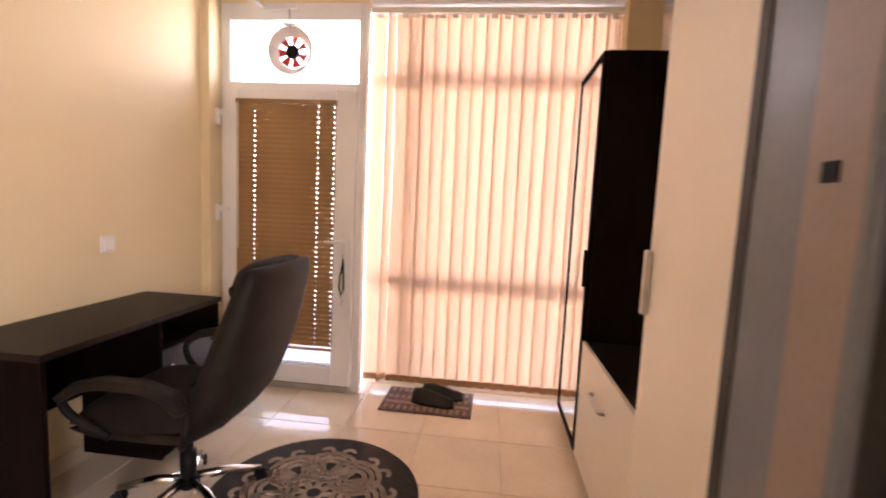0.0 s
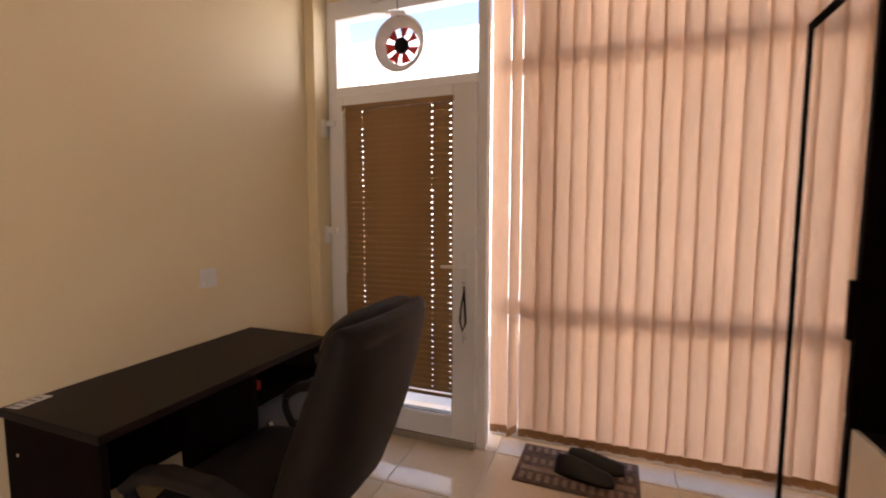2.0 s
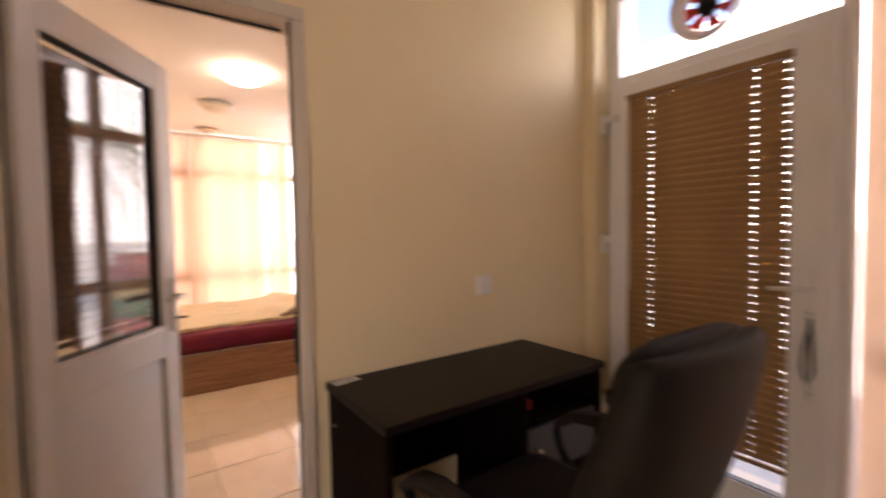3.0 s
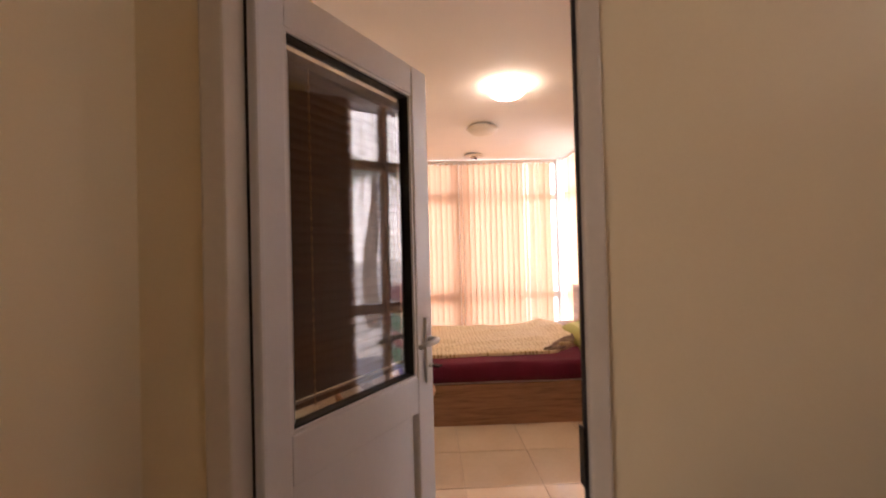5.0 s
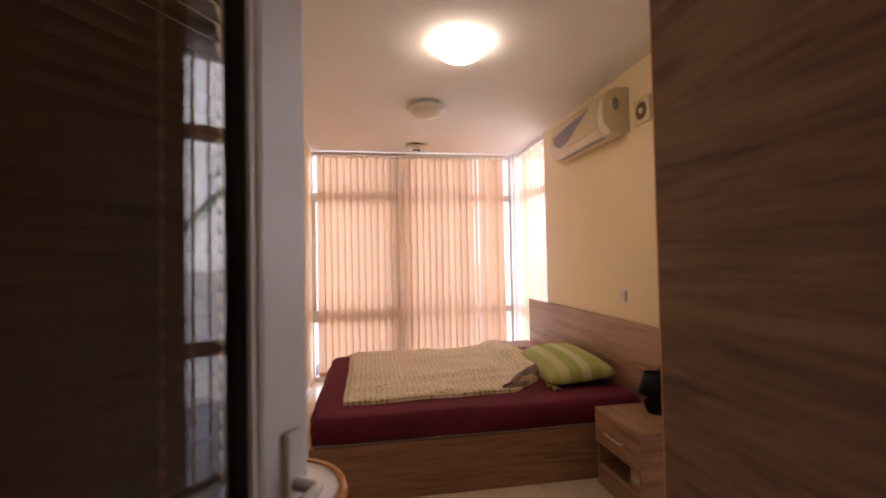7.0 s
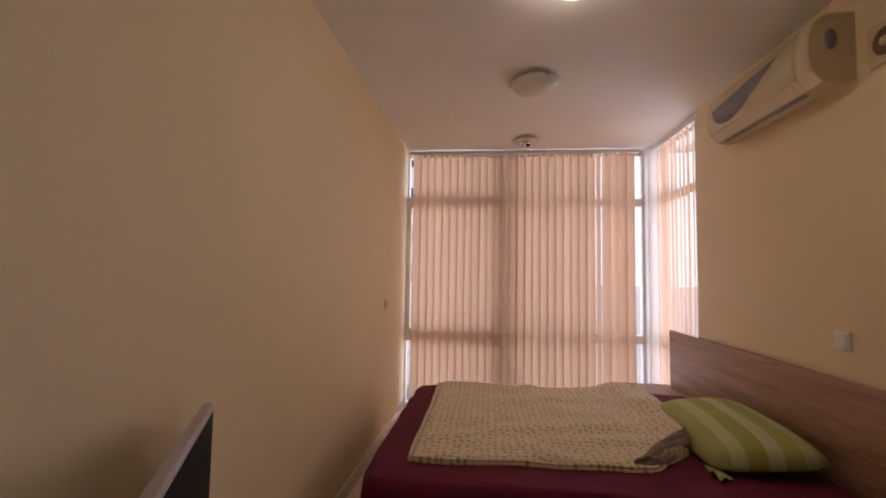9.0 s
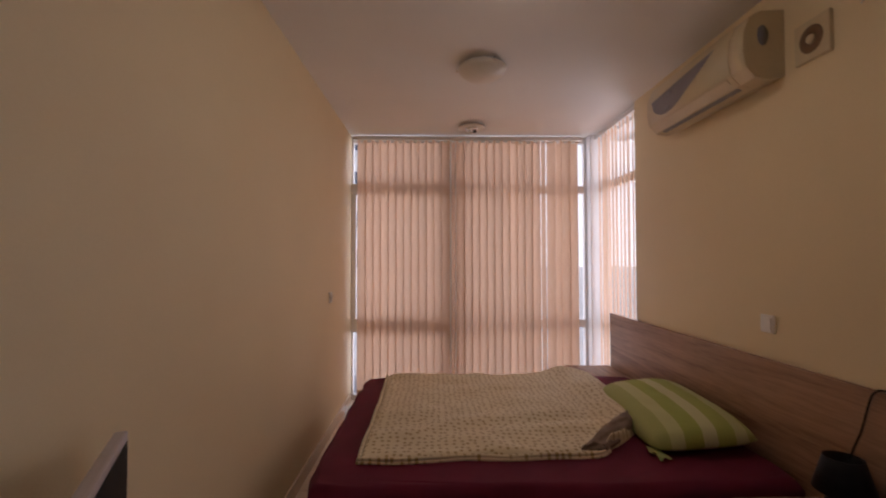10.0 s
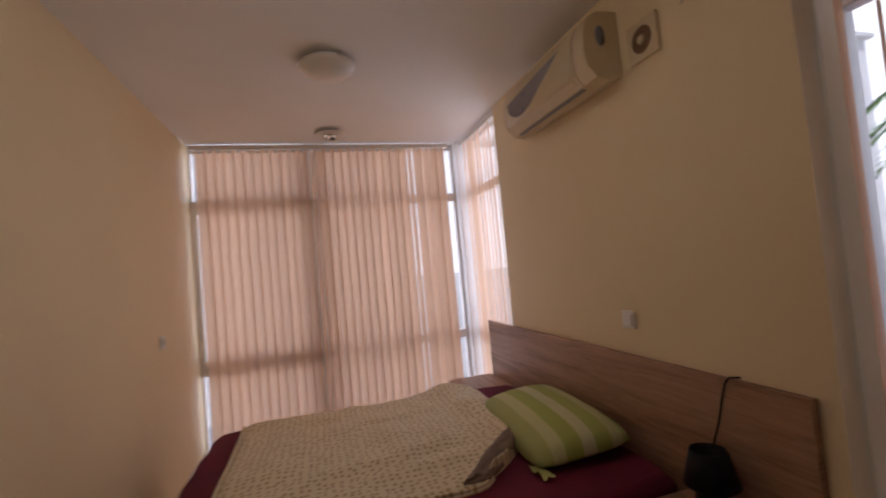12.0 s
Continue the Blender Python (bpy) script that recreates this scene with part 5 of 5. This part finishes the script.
wd = thing("bedroom_wardrobe", -1.115, 2.015, 0, "walnut-look wardrobe beside the bedroom door", "wardrobe")
part("side_panel", bx(-0.445, -0.002, 0, 0.02, 0, 2.06, bevel=0.001), WALNUT, wd)
part("edge_strip", bx(-0.448, -0.445, 0.0, 0.021, 0, 2.06), ORANGE, wd)
part("side_panel", bx(-0.445, -0.002, 0.86, 0.88, 0, 2.06, bevel=0.001), WALNUT, wd)
part("top", bx(-0.445, -0.002, 0.02, 0.86, 2.04, 2.06), WALNUT, wd)
part("plinth", bx(-0.43, -0.002, 0.02, 0.86, 0, 0.06), WALNUT, wd)
part("back_panel", bx(-0.012, -0.002, 0.02, 0.86, 0.06, 2.04), WALNUT, wd)
for k in range(2):
    d = part("door", bx(-0.463, -0.4455, 0.023 + 0.419 * k, 0.438 + 0.419 * k, 0.065, 2.055, bevel=0.001), WALNUT, wd)
    yk = 0.41 if k == 0 else 0.47
    bm = B()
    rod(bm, [(-0.463, yk, 0.98), (-0.485, yk, 0.985), (-0.485, yk, 1.115), (-0.463, yk, 1.12)], 0.006, 8)
    part("handle", bm, STEEL, d)

# television turned towards the bed, on a round table by the long wall
rt = thing("round_table", -2.42, 1.235, 0, "small round table with white top and orange wooden rim", "table")
part("tabletop", lathe(B(), [(0.0, 0.595), (0.235, 0.595), (0.235, 0.618), (0.0, 0.618)], 0, 0, 48), WHITE, rt)
part("rim", lathe(B(), [(0.233, 0.588), (0.256, 0.588), (0.262, 0.604), (0.256, 0.622), (0.235, 0.622), (0.233, 0.588)], 0, 0, 48), ORANGE, rt)
part("column", lathe(B(), [(0.04, 0.03), (0.035, 0.1), (0.03, 0.3), (0.04, 0.56), (0.09, 0.595)], 0, 0, 24), ORANGE, rt)
part("foot", lathe(B(), [(0.0, 0.0), (0.20, 0.0), (0.20, 0.012), (0.06, 0.03), (0.0, 0.03)], 0, 0, 32), ORANGE, rt)
tv = thing("television", -2.487, 1.115, 0.622, "small flat television with a silver frame and dark screen", "television", rz=25)
part("casing", bx(-0.285, 0.285, 0.018, 0.045, 0.03, 0.353, bevel=0.006), SILVER, tv)
part("screen", bx(-0.268, 0.268, 0.045, 0.047, 0.055, 0.333), SCREEN, tv)
part("stand", bx(-0.09, 0.09, -0.03, 0.10, 0.0, 0.012, bevel=0.004), SILVER, tv)
part("neck", bx(-0.03, 0.03, 0.005, 0.035, 0.012, 0.04), SILVER, tv)

# ---- the street outside ----
tagged(new("ground", mesh_of("ground", bx(-300, 300, 3.81, 300, -0.30, -0.10), PAVE)), "pale sunlit paving", "ground", kind="structure")
tagged(new("ground_west", mesh_of("ground_west", bx(-300, -6.31, -300, 3.81, -0.30, -0.10), PAVE)), "pale sunlit paving", "ground", kind="structure")


fixed("backdrop_north", bx(-160, 120, 110, 110.5, -0.3, 48), HAZE, "bright hazy sky over the street", "sky")
fixed("backdrop_west", bx(-110.5, -110, -160, 110, -0.3, 48), HAZE, "bright hazy sky over the street", "sky")


def apartment_house(x, y, w, h, rz, storeys, bays, label):
    a = thing("apartment_building", x, y, -0.1, label, "building", rz=rz)
    part("wall", bx(-w / 2, w / 2, 0, 8, 0, h), RENDER, a)
    part("roof", bx(-w / 2 - 0.3, w / 2 + 0.3, -0.4, 8.3, h, h + 0.25, bevel=0.03), RENDER, a)
    frame_me = mesh_of("window", bx(-0.75, 0.75, -0.05, 0.0, 0, 1.5, bevel=0.02), PVC)
    pane_me = mesh_of("pane", bx(-0.65, 0.65, -0.07, -0.05, 0.1, 1.4), BLUEGLASS)
    rail_me = mesh_of("balcony", bx(-1.1, 1.1, -1.1, -0.08, -0.55, -0.4, bevel=0.02), RENDER)
    bar_me = mesh_of("railing", bx(-1.1, 1.1, -1.1, -1.06, -0.4, 0.55), GREY)
    for i in range(storeys):
        for k in range(bays):
            px, pz = -w / 2 + (k + 0.5) * w / bays, 0.9 + i * 2.9
            f = part("window", frame_me, PVC, a)
            f.matrix_basis = pose(px, 0, pz)
            part("pane", pane_me, BLUEGLASS, f)
            if i and k % 2 == 0:
                bal = part("balcony", rail_me, RENDER, a)
                bal.matrix_basis = pose(px, 0, pz)
                part("railing", bar_me, GREY, bal)


apartment_house(-31.0, 24.0, 26, 12, 0, 4, 8, "white apartment building across the street")
apartment_house(-34.0, -14.0, 30, 12, 90, 4, 9, "white apartment building beyond the bedroom window")


def palm(x, y, h):
    p = thing("palm_tree", x, y, -0.1, "palm tree with a rough trunk and arching fronds", "tree")
    bm = B()
    rod(bm, [(0.10 * math.sin(k * 0.5), 0, h * k / 10) for k in range(11)], [0.16 - 0.007 * k + 0.012 * (k % 2) for k in range(11)], 12)
    part("trunk", bm, BARK, p)
    rnd = random.Random(int(x * 10))
    for k in range(18):
        a, lift = 2 * math.pi * k / 18 + rnd.uniform(-0.1, 0.1), rnd.uniform(-0.3, 0.9)
        bm = B()
        pts = []
        for i in range(13):
            u = i / 12
            r = 1.9 * u
            pts.append(Vector((r * math.cos(a), r * math.sin(a), h + lift * u * 1.1 - 1.5 * u * u)))
        rod(bm, pts, [0.02 * (1 - 0.8 * i / 12) for i in range(13)], 5)
        side = Vector((-math.sin(a), math.cos(a), 0))
        for i in range(1, 13):
            for s in (-1, 1):
                for q in (0, 0.5):
                    c = pts[i - 1].lerp(pts[i], q)
                    tip = c + side * s * 0.42 * math.sin(math.pi * min(0.97, i / 13 + 0.06)) + Vector((0.18 * math.cos(a), 0.18 * math.sin(a), -0.16))
                    d = Vector((math.cos(a), math.sin(a), 0)) * 0.02
                    vs = [bm.verts.new(v) for v in (c - d, c + d, tip)]
                    bm.faces.new(vs)
        part("frond", bm, LEAF, p)


palm(-3.9, 8.5, 3.2)


def swim_ring(x, y, z, r, color, tilt):
    s = thing("swim_ring", x, y, z, "bright inflatable swim ring on a street display", "swim ring", "rainbow swim rings on display")
    name = "vinyl_%d" % int(color[0] * 100 + color[1] * 10)
    bm = B()
    n, m = 28, 12
    rings = []
    for i in range(n):
        a = 2 * math.pi * i / n
        rings.append([bm.verts.new(((r + 0.09 * math.cos(t)) * math.cos(a), (r + 0.09 * math.cos(t)) * math.sin(a), 0.09 * math.sin(t))) for t in (2 * math.pi * k / m for k in range(m))])
    for i in range(n):
        for k in range(m):
            bm.faces.new((rings[i][k], rings[(i + 1) % n][k], rings[(i + 1) % n][(k + 1) % m], rings[i][(k + 1) % m])).smooth = True
    part("tube", turned(bm, pose(0, 0, 0.09, tilt, 0, 0)), surface(name, color, tuple(min(1, c * 1.2) for c in color), 0.3), s)
    bm = B()
    rod(bm, [(r * 0.9, 0, 0.16), (r * 0.9, 0, 0.20)], 0.012, 8)
    part("valve", turned(bm, pose(0, 0, 0, tilt, 0, 0)), WHITE, s)


for k, c in enumerate(((0.03, 0.10, 0.45), (0.05, 0.36, 0.10), (0.60, 0.04, 0.03), (0.05, 0.38, 0.12), (0.70, 0.48, 0.04), (0.55, 0.03, 0.05))):
    swim_ring(-3.25 + 0.03 * (k % 2), 4.75, -0.1 + 0.18 * k, 0.34, c, 0)
st = thing("display_stand", -4.05, 6.2, -0.1, "red sales stand on the pavement", "stand")
part("body", bx(-0.35, 0.35, -0.3, 0.3, 0, 1.15, bevel=0.02), RED, st)
part("shelf", bx(-0.4, 0.4, -0.35, 0.35, 1.15, 1.19, bevel=0.01), WHITE, st)

# ---- floor tiles ----
tile_mesh = mesh_of("tile", bx(-0.2225, 0.2225, -0.2225, 0.2225, -0.012, 0.0, bevel=0.0015), TILE)


def lay_tiles(x0, x1, y0, y1, ox, oy):
    for i in range(math.floor((x0 - ox) / 0.45), math.ceil((x1 - ox) / 0.45)):
        for j in range(math.floor((y0 - oy) / 0.45), math.ceil((y1 - oy) / 0.45)):
            t = part("tile", tile_mesh, TILE, floor)
            t.matrix_basis = pose(ox + (i + 0.5) * 0.45, oy + (j + 0.5) * 0.45, random.uniform(-0.0004, 0.0))


lay_tiles(-6.0, 2.0, -0.6, 3.6, 0.13, 0.30)
